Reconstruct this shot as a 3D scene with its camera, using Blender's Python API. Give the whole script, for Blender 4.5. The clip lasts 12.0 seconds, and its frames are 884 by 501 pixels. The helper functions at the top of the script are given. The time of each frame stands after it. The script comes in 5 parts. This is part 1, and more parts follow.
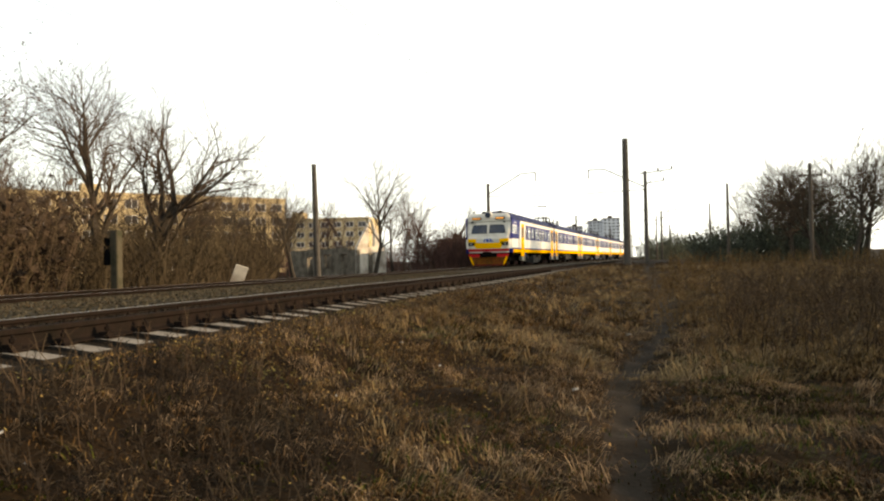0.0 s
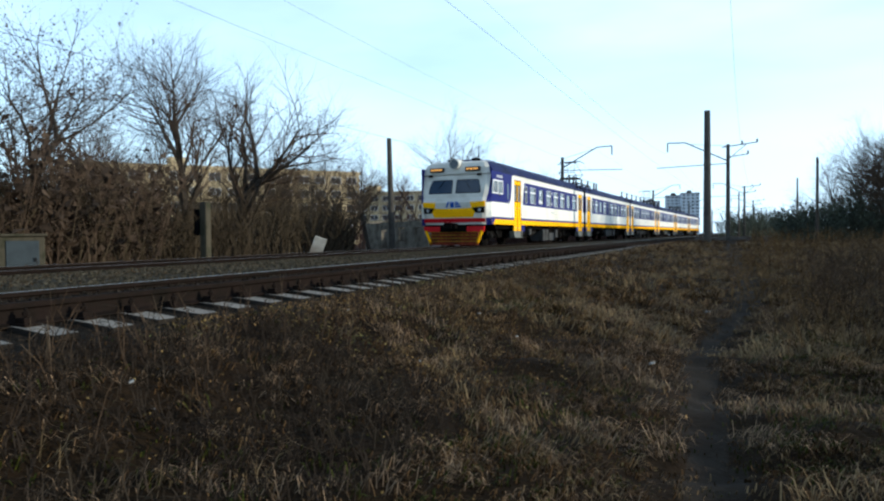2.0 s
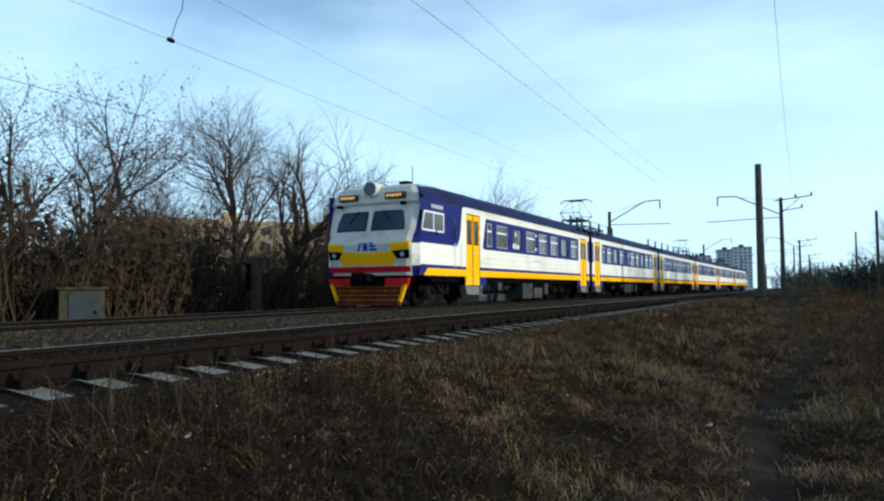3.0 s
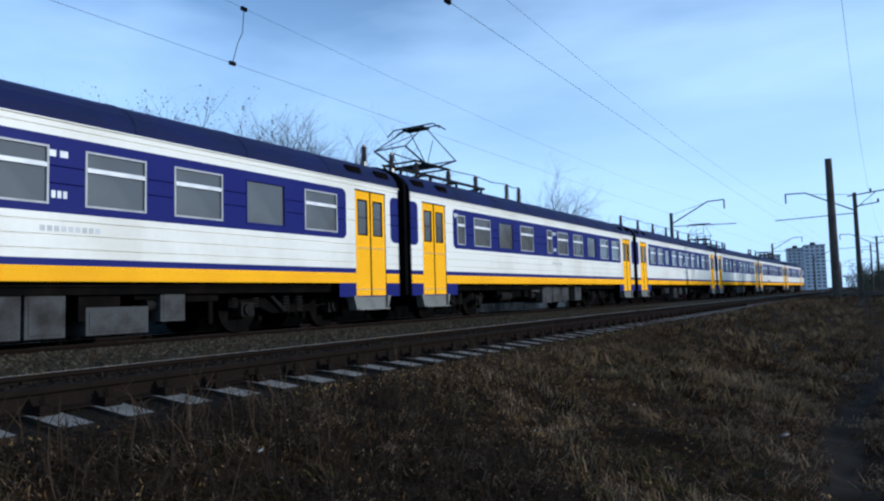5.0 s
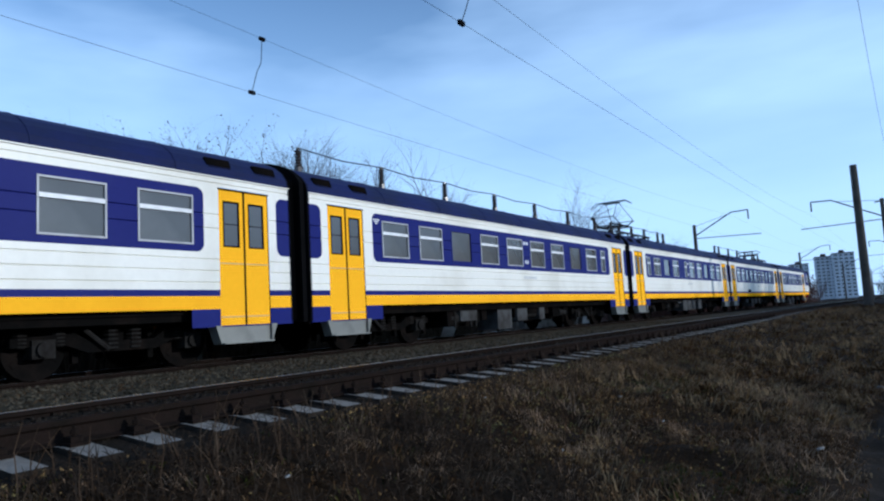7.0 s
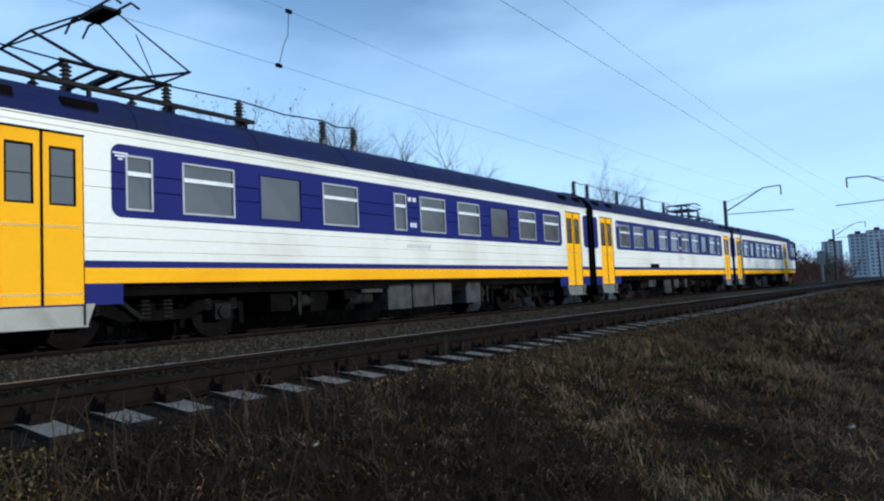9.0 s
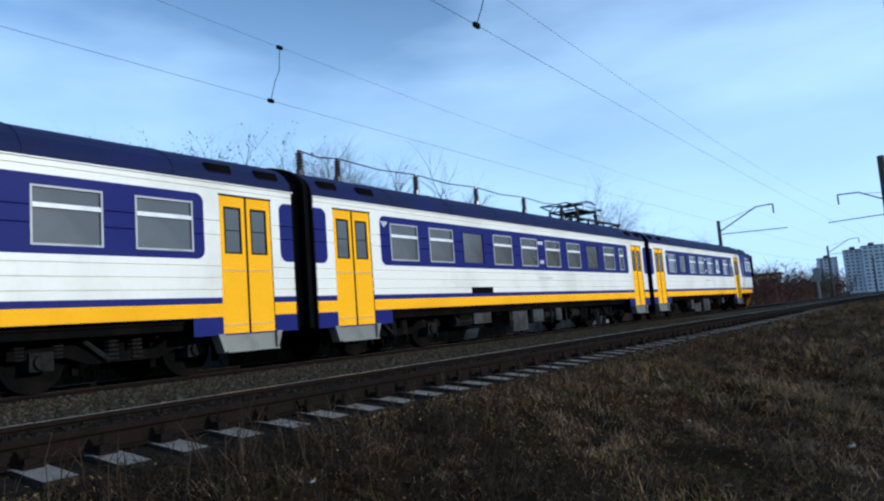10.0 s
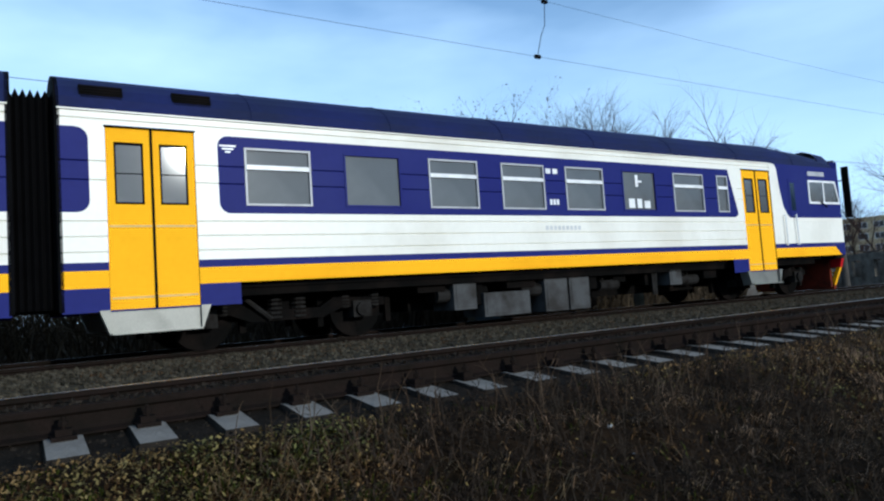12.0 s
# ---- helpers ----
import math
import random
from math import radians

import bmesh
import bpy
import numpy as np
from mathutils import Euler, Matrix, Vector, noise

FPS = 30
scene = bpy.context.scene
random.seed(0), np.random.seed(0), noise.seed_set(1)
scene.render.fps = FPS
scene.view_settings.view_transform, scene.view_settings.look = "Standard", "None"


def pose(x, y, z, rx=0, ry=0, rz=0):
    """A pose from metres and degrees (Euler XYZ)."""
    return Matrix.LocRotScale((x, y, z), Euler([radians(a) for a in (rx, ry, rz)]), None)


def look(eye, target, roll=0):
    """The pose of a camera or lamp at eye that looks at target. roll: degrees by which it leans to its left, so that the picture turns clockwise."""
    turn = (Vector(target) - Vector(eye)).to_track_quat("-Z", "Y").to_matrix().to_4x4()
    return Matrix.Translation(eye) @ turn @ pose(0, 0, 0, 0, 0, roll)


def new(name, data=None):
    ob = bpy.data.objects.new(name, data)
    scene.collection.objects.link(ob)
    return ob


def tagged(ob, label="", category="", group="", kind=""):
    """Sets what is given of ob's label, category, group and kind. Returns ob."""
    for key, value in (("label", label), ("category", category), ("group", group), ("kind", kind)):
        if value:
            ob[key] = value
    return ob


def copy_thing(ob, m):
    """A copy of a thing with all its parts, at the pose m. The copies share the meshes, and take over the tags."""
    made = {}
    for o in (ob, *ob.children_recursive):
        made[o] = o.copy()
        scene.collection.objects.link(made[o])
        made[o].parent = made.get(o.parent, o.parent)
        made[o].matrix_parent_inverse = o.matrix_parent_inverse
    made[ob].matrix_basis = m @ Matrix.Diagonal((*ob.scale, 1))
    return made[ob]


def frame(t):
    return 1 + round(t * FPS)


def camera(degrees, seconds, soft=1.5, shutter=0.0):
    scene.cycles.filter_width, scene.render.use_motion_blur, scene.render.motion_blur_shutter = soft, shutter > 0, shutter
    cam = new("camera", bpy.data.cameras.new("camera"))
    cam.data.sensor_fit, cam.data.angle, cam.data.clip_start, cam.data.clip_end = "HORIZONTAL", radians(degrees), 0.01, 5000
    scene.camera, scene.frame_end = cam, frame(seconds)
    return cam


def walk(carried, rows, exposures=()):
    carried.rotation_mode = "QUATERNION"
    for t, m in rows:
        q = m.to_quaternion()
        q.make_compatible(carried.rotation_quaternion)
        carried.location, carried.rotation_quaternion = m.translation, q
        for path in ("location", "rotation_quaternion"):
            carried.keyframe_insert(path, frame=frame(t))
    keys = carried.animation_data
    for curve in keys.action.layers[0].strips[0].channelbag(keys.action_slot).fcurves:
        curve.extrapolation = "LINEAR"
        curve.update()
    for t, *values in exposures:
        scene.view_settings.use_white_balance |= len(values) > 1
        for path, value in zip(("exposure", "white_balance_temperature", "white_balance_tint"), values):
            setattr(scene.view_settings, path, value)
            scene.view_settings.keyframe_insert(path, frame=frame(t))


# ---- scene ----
# ---------- camera and its path ----------
cam = camera(66.0, 12.0, soft=2.2)
LIFT = 0.53          # height of the first camera over the rail tops
PATH = (
    (0, 0.02, 0.30, -0.04, 17.35, 0.80, 1.2),
    (0.5, -0.003, 0.054, -0.068, 18.65, -0.86, 0.26),
    (1, 0.013, 0.048, -0.044, 21.56, -1.62, 0.59),
    (1.5, 0.015, 0.054, -0.031, 21.75, -1.05, 0.49),
    (2, 0.013, 0.053, -0.043, 23.36, -1.32, 0.50),
    (2.5, 0.005, 0.050, -0.049, 24.64, 0.59, 0.31),
    (3, -0.006, 0.006, -0.018, 27.18, 3.25, 0.28),
    (3.5, -0.006, -0.002, 0.010, 28.98, 2.79, 0.81),
    (5.5, -0.011, -0.041, 0.031, 35.93, 5.40, 2.51),
    (6, -0.040, -0.042, 0.057, 43.46, 5.76, 3.21),
    (6.5, 0.064, -0.040, 0.039, 43.94, 6.16, 3.45),
    (7, 0.004, -0.037, 0.029, 34.11, 5.70, 3.20),
    (9, -0.011, -0.028, 0.016, 36.24, 3.69, 2.67),
    (9.5, -0.048, 0.001, 0.031, 35.79, 4.66, 3.01),
    (10, 0.029, -0.032, 0.036, 36.07, 6.01, 4.34),
    (10.5, 0.019, -0.045, 0.030, 37.47, 4.94, 3.70),
    (11, 0.044, -0.126, 0.027, 40.47, 4.34, 3.34),
    (11.5, -0.007, -0.059, 0.011, 41.42, 4.06, 3.65),
    (12, -0.112, -0.176, -0.017, 57.98, 3.98, 3.91),
)
# exposure, white balance in kelvin and tint: the phone settles from warm and bright to cool and dark
EXPOSURES = (
    (0, 1.15, 8700, 15), (1.0, 0.85, 7050, 11), (1.5, 0.68, 6400, 9), (2.0, 0.55, 5500, 5), (2.5, 0.4, 5500, 0),
    (3.5, 0.15, 5100, 4), (5.5, -0.1, 4800, 10), (6.0, -0.1, 4800, 10), (7.0, -0.1, 4750, 10), (9.0, -0.06, 4900, 6),
    (9.5, 0.05, 4950, 5), (10.0, -0.05, 4850, 8), (10.5, -0.14, 4800, 8), (11.0, -0.1, 4900, 8), (11.5, -0.05, 5100, 6), (12.0, 0.05, 4950, 6),
)
walk(cam, [(t, pose(x, y, z + LIFT, 90 + p, r, w)) for t, x, y, z, w, p, r in PATH], EXPOSURES)

# ---------- light ----------
SUN_AZ, SUN_EL = 78.0, 13.0        # degrees from +Y towards +X, and over the horizon
world = bpy.data.worlds.new("sky")
scene.world = world
world.use_nodes = True
nt = world.node_tree
nt.nodes.clear()
out = nt.nodes.new("ShaderNodeOutputWorld")
bg = nt.nodes.new("ShaderNodeBackground")
sky = nt.nodes.new("ShaderNodeTexSky")
sky.sky_type = "NISHITA"
sky.sun_disc = False
sky.sun_elevation, sky.sun_rotation = radians(SUN_EL), radians(SUN_AZ)
sky.air_density, sky.dust_density, sky.ozone_density = 1.0, 0.4, 1.2
tc = nt.nodes.new("ShaderNodeTexCoord")
stretch = nt.nodes.new("ShaderNodeMapping")
stretch.inputs["Scale"].default_value = (1.0, 1.6, 4.5)
stretch.inputs["Rotation"].default_value = (0.25, 0.1, 0.5)
cl = nt.nodes.new("ShaderNodeTexNoise")
cl.inputs["Scale"].default_value, cl.inputs["Detail"].default_value, cl.inputs["Roughness"].default_value = 1.2, 5, 0.48
ramp = nt.nodes.new("ShaderNodeMapRange")
ramp.inputs["From Min"].default_value, ramp.inputs["From Max"].default_value = 0.42, 0.78
ramp.inputs["To Min"].default_value, ramp.inputs["To Max"].default_value = 0.03, 0.86
mix = nt.nodes.new("ShaderNodeMix")
mix.data_type = "RGBA"
nt.links.new(tc.outputs["Generated"], stretch.inputs["Vector"])
nt.links.new(stretch.outputs["Vector"], cl.inputs["Vector"])
nt.links.new(cl.outputs["Fac"], ramp.inputs["Value"])
nt.links.new(ramp.outputs["Result"], mix.inputs["Factor"])
nt.links.new(sky.outputs["Color"], mix.inputs["A"])
mix.inputs["B"].default_value = (6.6, 7.5, 7.9, 1)
sep = nt.nodes.new("ShaderNodeSeparateXYZ")
nt.links.new(tc.outputs["Generated"], sep.inputs["Vector"])
haze = nt.nodes.new("ShaderNodeMapRange")
haze.interpolation_type = "SMOOTHSTEP"
haze.inputs["From Min"].default_value, haze.inputs["From Max"].default_value = 0.55, -0.05
haze.inputs["To Max"].default_value = 0.85
nt.links.new(sep.outputs["Z"], haze.inputs["Value"])
veil = nt.nodes.new("ShaderNodeMix")
veil.data_type = "RGBA"
nt.links.new(haze.outputs["Result"], veil.inputs["Factor"])
nt.links.new(mix.outputs["Result"], veil.inputs["A"])
veil.inputs["B"].default_value = (5.4, 6.6, 7.4, 1)
nt.links.new(veil.outputs["Result"], bg.inputs["Color"])
bg.inputs["Strength"].default_value = 0.145
nt.links.new(bg.outputs["Background"], out.inputs["Surface"])
sun = new("sun", bpy.data.lights.new("sun", "SUN"))
sun.data.energy, sun.data.angle, sun.data.color = 3.1, radians(0.6), (1.0, 0.84, 0.62)
a, e = radians(SUN_AZ), radians(SUN_EL)
sun.matrix_world = look((60 * math.sin(a) * math.cos(e), 60 * math.cos(a) * math.cos(e), 60 * math.sin(e)), (0, 0, 0))


# ---------- materials ----------
def material(name, colour, rough=0.7, metal=0.0, vary=0.25, scale=3.0, second=None, patch=0.4, bump=0.0, bump_scale=40.0, island=0.0, coat=0.0, emit=0.0, trans=0.0, spec=0.3):
    """Two scales of noise over one or two base colours, with relief; island: spread of brightness from piece to piece."""
    m = bpy.data.materials.new(name)
    m.use_nodes = True
    t = m.node_tree
    p = t.nodes["Principled BSDF"]
    geo = t.nodes.new("ShaderNodeTexCoord")
    co = geo.outputs["Object"]
    big = t.nodes.new("ShaderNodeTexNoise")
    big.inputs["Scale"].default_value, big.inputs["Detail"].default_value = scale, 4
    fine = t.nodes.new("ShaderNodeTexNoise")
    fine.inputs["Scale"].default_value, fine.inputs["Detail"].default_value = scale * 14, 3
    t.links.new(co, big.inputs["Vector"])
    t.links.new(co, fine.inputs["Vector"])
    base = t.nodes.new("ShaderNodeMix")
    base.data_type = "RGBA"
    base.inputs["A"].default_value = (*colour, 1)
    base.inputs["B"].default_value = (*(second or [c * 0.6 for c in colour]), 1)
    edge = t.nodes.new("ShaderNodeMapRange")
    edge.inputs["From Min"].default_value, edge.inputs["From Max"].default_value = 0.62 - patch * 0.4, 0.72 - patch * 0.1
    edge.inputs["To Max"].default_value = 1.0 if second else 0.5
    t.links.new(big.outputs["Fac"], edge.inputs["Value"])
    t.links.new(edge.outputs["Result"], base.inputs["Factor"])
    hsv = t.nodes.new("ShaderNodeHueSaturation")
    t.links.new(base.outputs["Result"], hsv.inputs["Color"])
    val = t.nodes.new("ShaderNodeMapRange")
    val.inputs["To Min"].default_value, val.inputs["To Max"].default_value = 1 - vary, 1 + vary
    t.links.new(fine.outputs["Fac"], val.inputs["Value"])
    last = val.outputs["Result"]
    if island:
        g = t.nodes.new("ShaderNodeNewGeometry")
        r = t.nodes.new("ShaderNodeMapRange")
        r.inputs["To Min"].default_value, r.inputs["To Max"].default_value = 1 - island, 1 + island
        t.links.new(g.outputs["Random Per Island"], r.inputs["Value"])
        mul = t.nodes.new("ShaderNodeMath")
        mul.operation = "MULTIPLY"
        t.links.new(last, mul.inputs[0])
        t.links.new(r.outputs["Result"], mul.inputs[1])
        last = mul.outputs[0]
    t.links.new(last, hsv.inputs["Value"])
    t.links.new(hsv.outputs["Color"], p.inputs["Base Color"])
    p.inputs["Roughness"].default_value, p.inputs["Metallic"].default_value = rough, metal
    p.inputs["Coat Weight"].default_value = coat
    p.inputs["Specular IOR Level"].default_value = spec
    p.inputs["Transmission Weight"].default_value = trans
    if emit:
        t.links.new(hsv.outputs["Color"], p.inputs["Emission Color"])
        p.inputs["Emission Strength"].default_value = emit
    if bump:
        tex = t.nodes.new("ShaderNodeTexNoise")
        tex.inputs["Scale"].default_value, tex.inputs["Detail"].default_value = bump_scale, 4
        t.links.new(co, tex.inputs["Vector"])
        b = t.nodes.new("ShaderNodeBump")
        b.inputs["Strength"].default_value, b.inputs["Distance"].default_value = bump, 0.02
        t.links.new(tex.outputs["Fac"], b.inputs["Height"])
        t.links.new(b.outputs["Normal"], p.inputs["Normal"])
    return m


WHITE = material("white_paint", (0.81, 0.785, 0.70), 0.38, vary=0.05, scale=0.7, second=(0.70, 0.67, 0.58), patch=0.35)
BLUE = material("blue_paint", (0.018, 0.021, 0.135), 0.45, vary=0.10, scale=0.8, second=(0.022, 0.026, 0.14), spec=0.04)
YELLOW = material("yellow_paint", (0.93, 0.46, 0.0), 0.6, vary=0.05, scale=0.9, second=(0.86, 0.41, 0.0), spec=0.0)
ROOF = material("roof_paint", (0.014, 0.018, 0.075), 0.6, vary=0.2, scale=0.8, second=(0.014, 0.018, 0.052), patch=0.6, spec=0.06)
RED = material("red_paint", (0.46, 0.010, 0.014), 0.4, vary=0.08, scale=2, spec=0.12)
RUSTRED = material("plough_red", (0.16, 0.028, 0.014), 0.75, vary=0.35, scale=3, second=(0.06, 0.018, 0.012), spec=0.05)
# White cab paint, darkened because the front faces away from the sun.
SHADEDFRONT = material("shaded_cab_white", (0.6020, 0.5727, 0.5016), 0.4, vary=0.05, scale=1.5, second=(0.4816, 0.4482, 0.3800), patch=0.3)
# Rubber and other black parts; also stands for shade on car ends.
BLACK = material("rubber_and_shade_black", (0.0045, 0.0045, 0.0050), 0.85, vary=0.2, spec=0.02)
# Near-black base for underframe, wheels, coupler, floor and seats.
UNDER = material("underframe_black", (0.0050, 0.0048, 0.0046), 0.95, vary=0.35, scale=2, second=(0.010, 0.008, 0.007), spec=0.0)
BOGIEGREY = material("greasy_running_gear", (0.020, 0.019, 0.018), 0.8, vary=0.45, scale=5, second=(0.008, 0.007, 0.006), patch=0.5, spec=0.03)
GEARBOX = material("equipment_box_grey", (0.066, 0.067, 0.068), 0.75, vary=0.3, scale=2.5, second=(0.032, 0.030, 0.028), patch=0.5, spec=0.03)
STEP = material("door_step_aluminium", (0.2142, 0.2142, 0.1938), 0.45, metal=0.4, vary=0.15, scale=3)
SERIAL = material("faded_lettering", (0.58, 0.58, 0.57), 0.5, vary=0.1)
FRAMEGREY = material("window_frame_alloy", (0.42, 0.42, 0.43), 0.4, vary=0.08)
TRIM = material("white_window_trim", (0.80, 0.80, 0.80), 0.35, vary=0.04)
GLASS = material("dusty_glass", (0.115, 0.115, 0.113), 0.05, vary=0.06, scale=0.6, second=(0.16, 0.16, 0.155), trans=0.3, spec=0.8)
CABGLASS = material("windscreen_glass", (0.012, 0.025, 0.05), 0.06, vary=0.05, spec=0.5)
STEEL = material("dark_steel", (0.014, 0.014, 0.015), 0.6, metal=0.3, vary=0.25, scale=6, spec=0.08)
PORCELAIN = material("insulator_glaze", (0.06, 0.05, 0.045), 0.25, vary=0.2, scale=8)
LAMP = material("lamp_glass", (0.35, 0.36, 0.38), 0.1, vary=0.05)
DISPLAY = material("display_glow", (1.0, 0.42, 0.08), 0.5, vary=0.3, scale=30, emit=0.6)
SIGNBOX = material("display_black", (0.015, 0.012, 0.01), 0.4)
RAILSIDE = material("rusty_rail", (0.0135, 0.0095, 0.0078), 0.85, vary=0.35, scale=5, second=(0.0095, 0.0078, 0.0062), bump=0.3, spec=0.02)
# Worn steel, its base raised so that a pale highlight line shows.
RAILTOP = material("highlit_worn_rail_head", (0.42, 0.40, 0.37), 0.35, metal=0.5, vary=0.2, scale=2)
# Sleeper sides: concrete darkened to stand for the shadow between sleepers.
SLEEPERSIDE = material("shaded_concrete_side", (0.020, 0.017, 0.014), 0.95, vary=0.3, scale=5, second=(0.034, 0.029, 0.023), patch=0.3, spec=0.02)
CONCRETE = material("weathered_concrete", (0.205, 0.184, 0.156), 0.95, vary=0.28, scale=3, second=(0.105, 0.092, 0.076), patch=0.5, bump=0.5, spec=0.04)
POLECON = material("pole_concrete", (0.075, 0.068, 0.060), 0.9, vary=0.25, scale=2.5, second=(0.048, 0.044, 0.038), bump=0.4, spec=0.06)
WOODPOLE = material("tarred_wood_pole", (0.06, 0.048, 0.038), 0.9, vary=0.3, scale=5)
GRAVEL = material("dusty_gravel_stone", (0.047, 0.040, 0.028), 0.95, vary=0.3, scale=6, second=(0.028, 0.025, 0.017), island=0.6, spec=0.03)
DARKWEED = material("dark_dead_stalk", (0.020, 0.0155, 0.012), 0.9, vary=0.3, scale=1.2, second=(0.034, 0.027, 0.019), patch=0.3, island=0.5, spec=0.03)
GOLDWEED = material("golden_weed_stalk", (0.098, 0.062, 0.027), 0.85, vary=0.25, scale=0.8, second=(0.060, 0.040, 0.022), patch=0.4, island=0.5, spec=0.04)
BARPAINT = material("grimy_yellow_bar", (0.30, 0.155, 0.012), 0.7, vary=0.35, scale=6, second=(0.14, 0.07, 0.012), spec=0.05)
EMBLEM = material("emblem_blue", (0.012, 0.07, 0.33), 0.45, vary=0.08, spec=0.1)
# Stained plaster of the ruin's other walls, darkened for their shaded side.
SHADEDPLASTER = material("shaded_stained_plaster", (0.20, 0.175, 0.14), 0.95, vary=0.3, scale=1.5, second=(0.10, 0.085, 0.065), patch=0.6, bump=0.5, spec=0.05)
# Brown stone, darkened further for the shadow in the gaps between sleepers.
BALLAST = material("ballast_stone", (0.019, 0.0155, 0.012), 0.95, vary=0.3, scale=6, second=(0.012, 0.010, 0.0082), island=0.5, spec=0.03)
BARK = material("grey_brown_bark", (0.050, 0.041, 0.033), 0.95, vary=0.35, scale=4, second=(0.034, 0.029, 0.024), bump=0.6, spec=0.04)
TWIG = material("bare_twigs", (0.056, 0.039, 0.027), 0.95, vary=0.2, scale=2, island=0.45, spec=0.04)
THICKET = material("thicket_twigs", (0.040, 0.030, 0.019), 0.95, vary=0.25, scale=0.4, second=(0.060, 0.046, 0.028), island=0.65, spec=0.03)
REDTWIG = material("reddish_twigs", (0.066, 0.036, 0.029), 0.95, vary=0.2, scale=0.5, island=0.4, spec=0.06)
DARKLEAF = material("dark_evergreen", (0.039, 0.047, 0.029), 0.8, vary=0.3, scale=1.5, island=0.5)
PALEGRASS = material("bleached_grass_blade", (0.150, 0.102, 0.050), 0.75, vary=0.2, scale=0.6, second=(0.090, 0.058, 0.027), island=0.55, spec=0.06)
LEAFLITTER = material("fallen_leaf", (0.150, 0.092, 0.036), 0.85, vary=0.3, scale=1.2, second=(0.088, 0.086, 0.028), island=0.75, spec=0.04)
MATTED = material("matted_grass_blade", (0.190, 0.128, 0.076), 0.8, vary=0.25, scale=0.9, second=(0.080, 0.052, 0.031), patch=0.55, island=0.8, spec=0.04)
STRAW = material("dry_grass_blade", (0.078, 0.046, 0.020), 0.75, vary=0.2, scale=0.55, second=(0.036, 0.020, 0.010), patch=0.62, island=0.6, spec=0.06)
GREENGRASS = material("olive_grass_blade", (0.0265, 0.0317, 0.0043), 0.7, vary=0.25, scale=0.8, second=(0.0384, 0.0371, 0.0058), island=0.5, spec=0.06)
WEED = material("dry_weed_stalk", (0.0360, 0.0240, 0.0152), 0.85, vary=0.25, scale=1.2, second=(0.0632, 0.0480, 0.0328), patch=0.3, island=0.5, spec=0.06)
# Ruin plaster, base brightened for the sunlight on the gable.
PLASTER = material("ruin_plaster", (0.6720, 0.6240, 0.5280), 0.9, vary=0.2, scale=1.2, second=(0.3600, 0.3000, 0.2400), patch=0.55, bump=0.5)
TIN = material("grey_tin_door", (0.045, 0.055, 0.06), 0.7, metal=0.1, vary=0.25, scale=3, spec=0.1)
ROOFING = material("old_roof_sheet", (0.075, 0.06, 0.05), 0.9, vary=0.3, scale=2)
PANEL = material("beige_panel_wall", (0.5280, 0.4158, 0.2455), 0.9, vary=0.12, scale=0.3, second=(0.4620, 0.3564, 0.2138))
TOWERWALL = material("grey_tower_wall", (0.56, 0.58, 0.62), 0.9, vary=0.1, scale=0.1, second=(0.46, 0.48, 0.52))
FARGLASS = material("far_window_glass", (0.06, 0.065, 0.07), 0.2, vary=0.1)
REDBRICK = material("red_brick_far", (0.25, 0.12, 0.085), 0.9, vary=0.2, scale=0.8)
MOSSY = material("mossy_concrete", (0.066, 0.057, 0.040), 0.95, vary=0.3, scale=4, second=(0.036, 0.036, 0.022), bump=0.5, spec=0.04)
PAPER = material("white_litter", (0.24, 0.24, 0.23), 0.7, vary=0.15)


def ground_material():
    """Bare soil under the grass, the trodden trail and grey ballast grit near the sleepers."""
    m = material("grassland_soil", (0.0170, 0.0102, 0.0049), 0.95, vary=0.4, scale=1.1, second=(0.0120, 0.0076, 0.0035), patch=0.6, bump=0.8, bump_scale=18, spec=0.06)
    return m


SOIL = ground_material()
TRAIL = material("trodden_earth", (0.0236, 0.0177, 0.0123), 0.95, vary=0.25, scale=1.5, second=(0.0182, 0.0131, 0.0090), bump=0.5, bump_scale=25, spec=0.06)
PALEGRIT = material("pale_gravel_bed", (0.042, 0.036, 0.025), 0.95, vary=0.5, scale=5, second=(0.027, 0.024, 0.016), patch=0.5, bump=1.0, bump_scale=26, spec=0.03)
# Grit colour includes the black shadow seen between the sleepers.
GRIT = material("ballast_grit", (0.017, 0.0135, 0.010), 0.95, vary=0.45, scale=4, second=(0.010, 0.0085, 0.0066), patch=0.5, bump=1.0, bump_scale=22, spec=0.03)


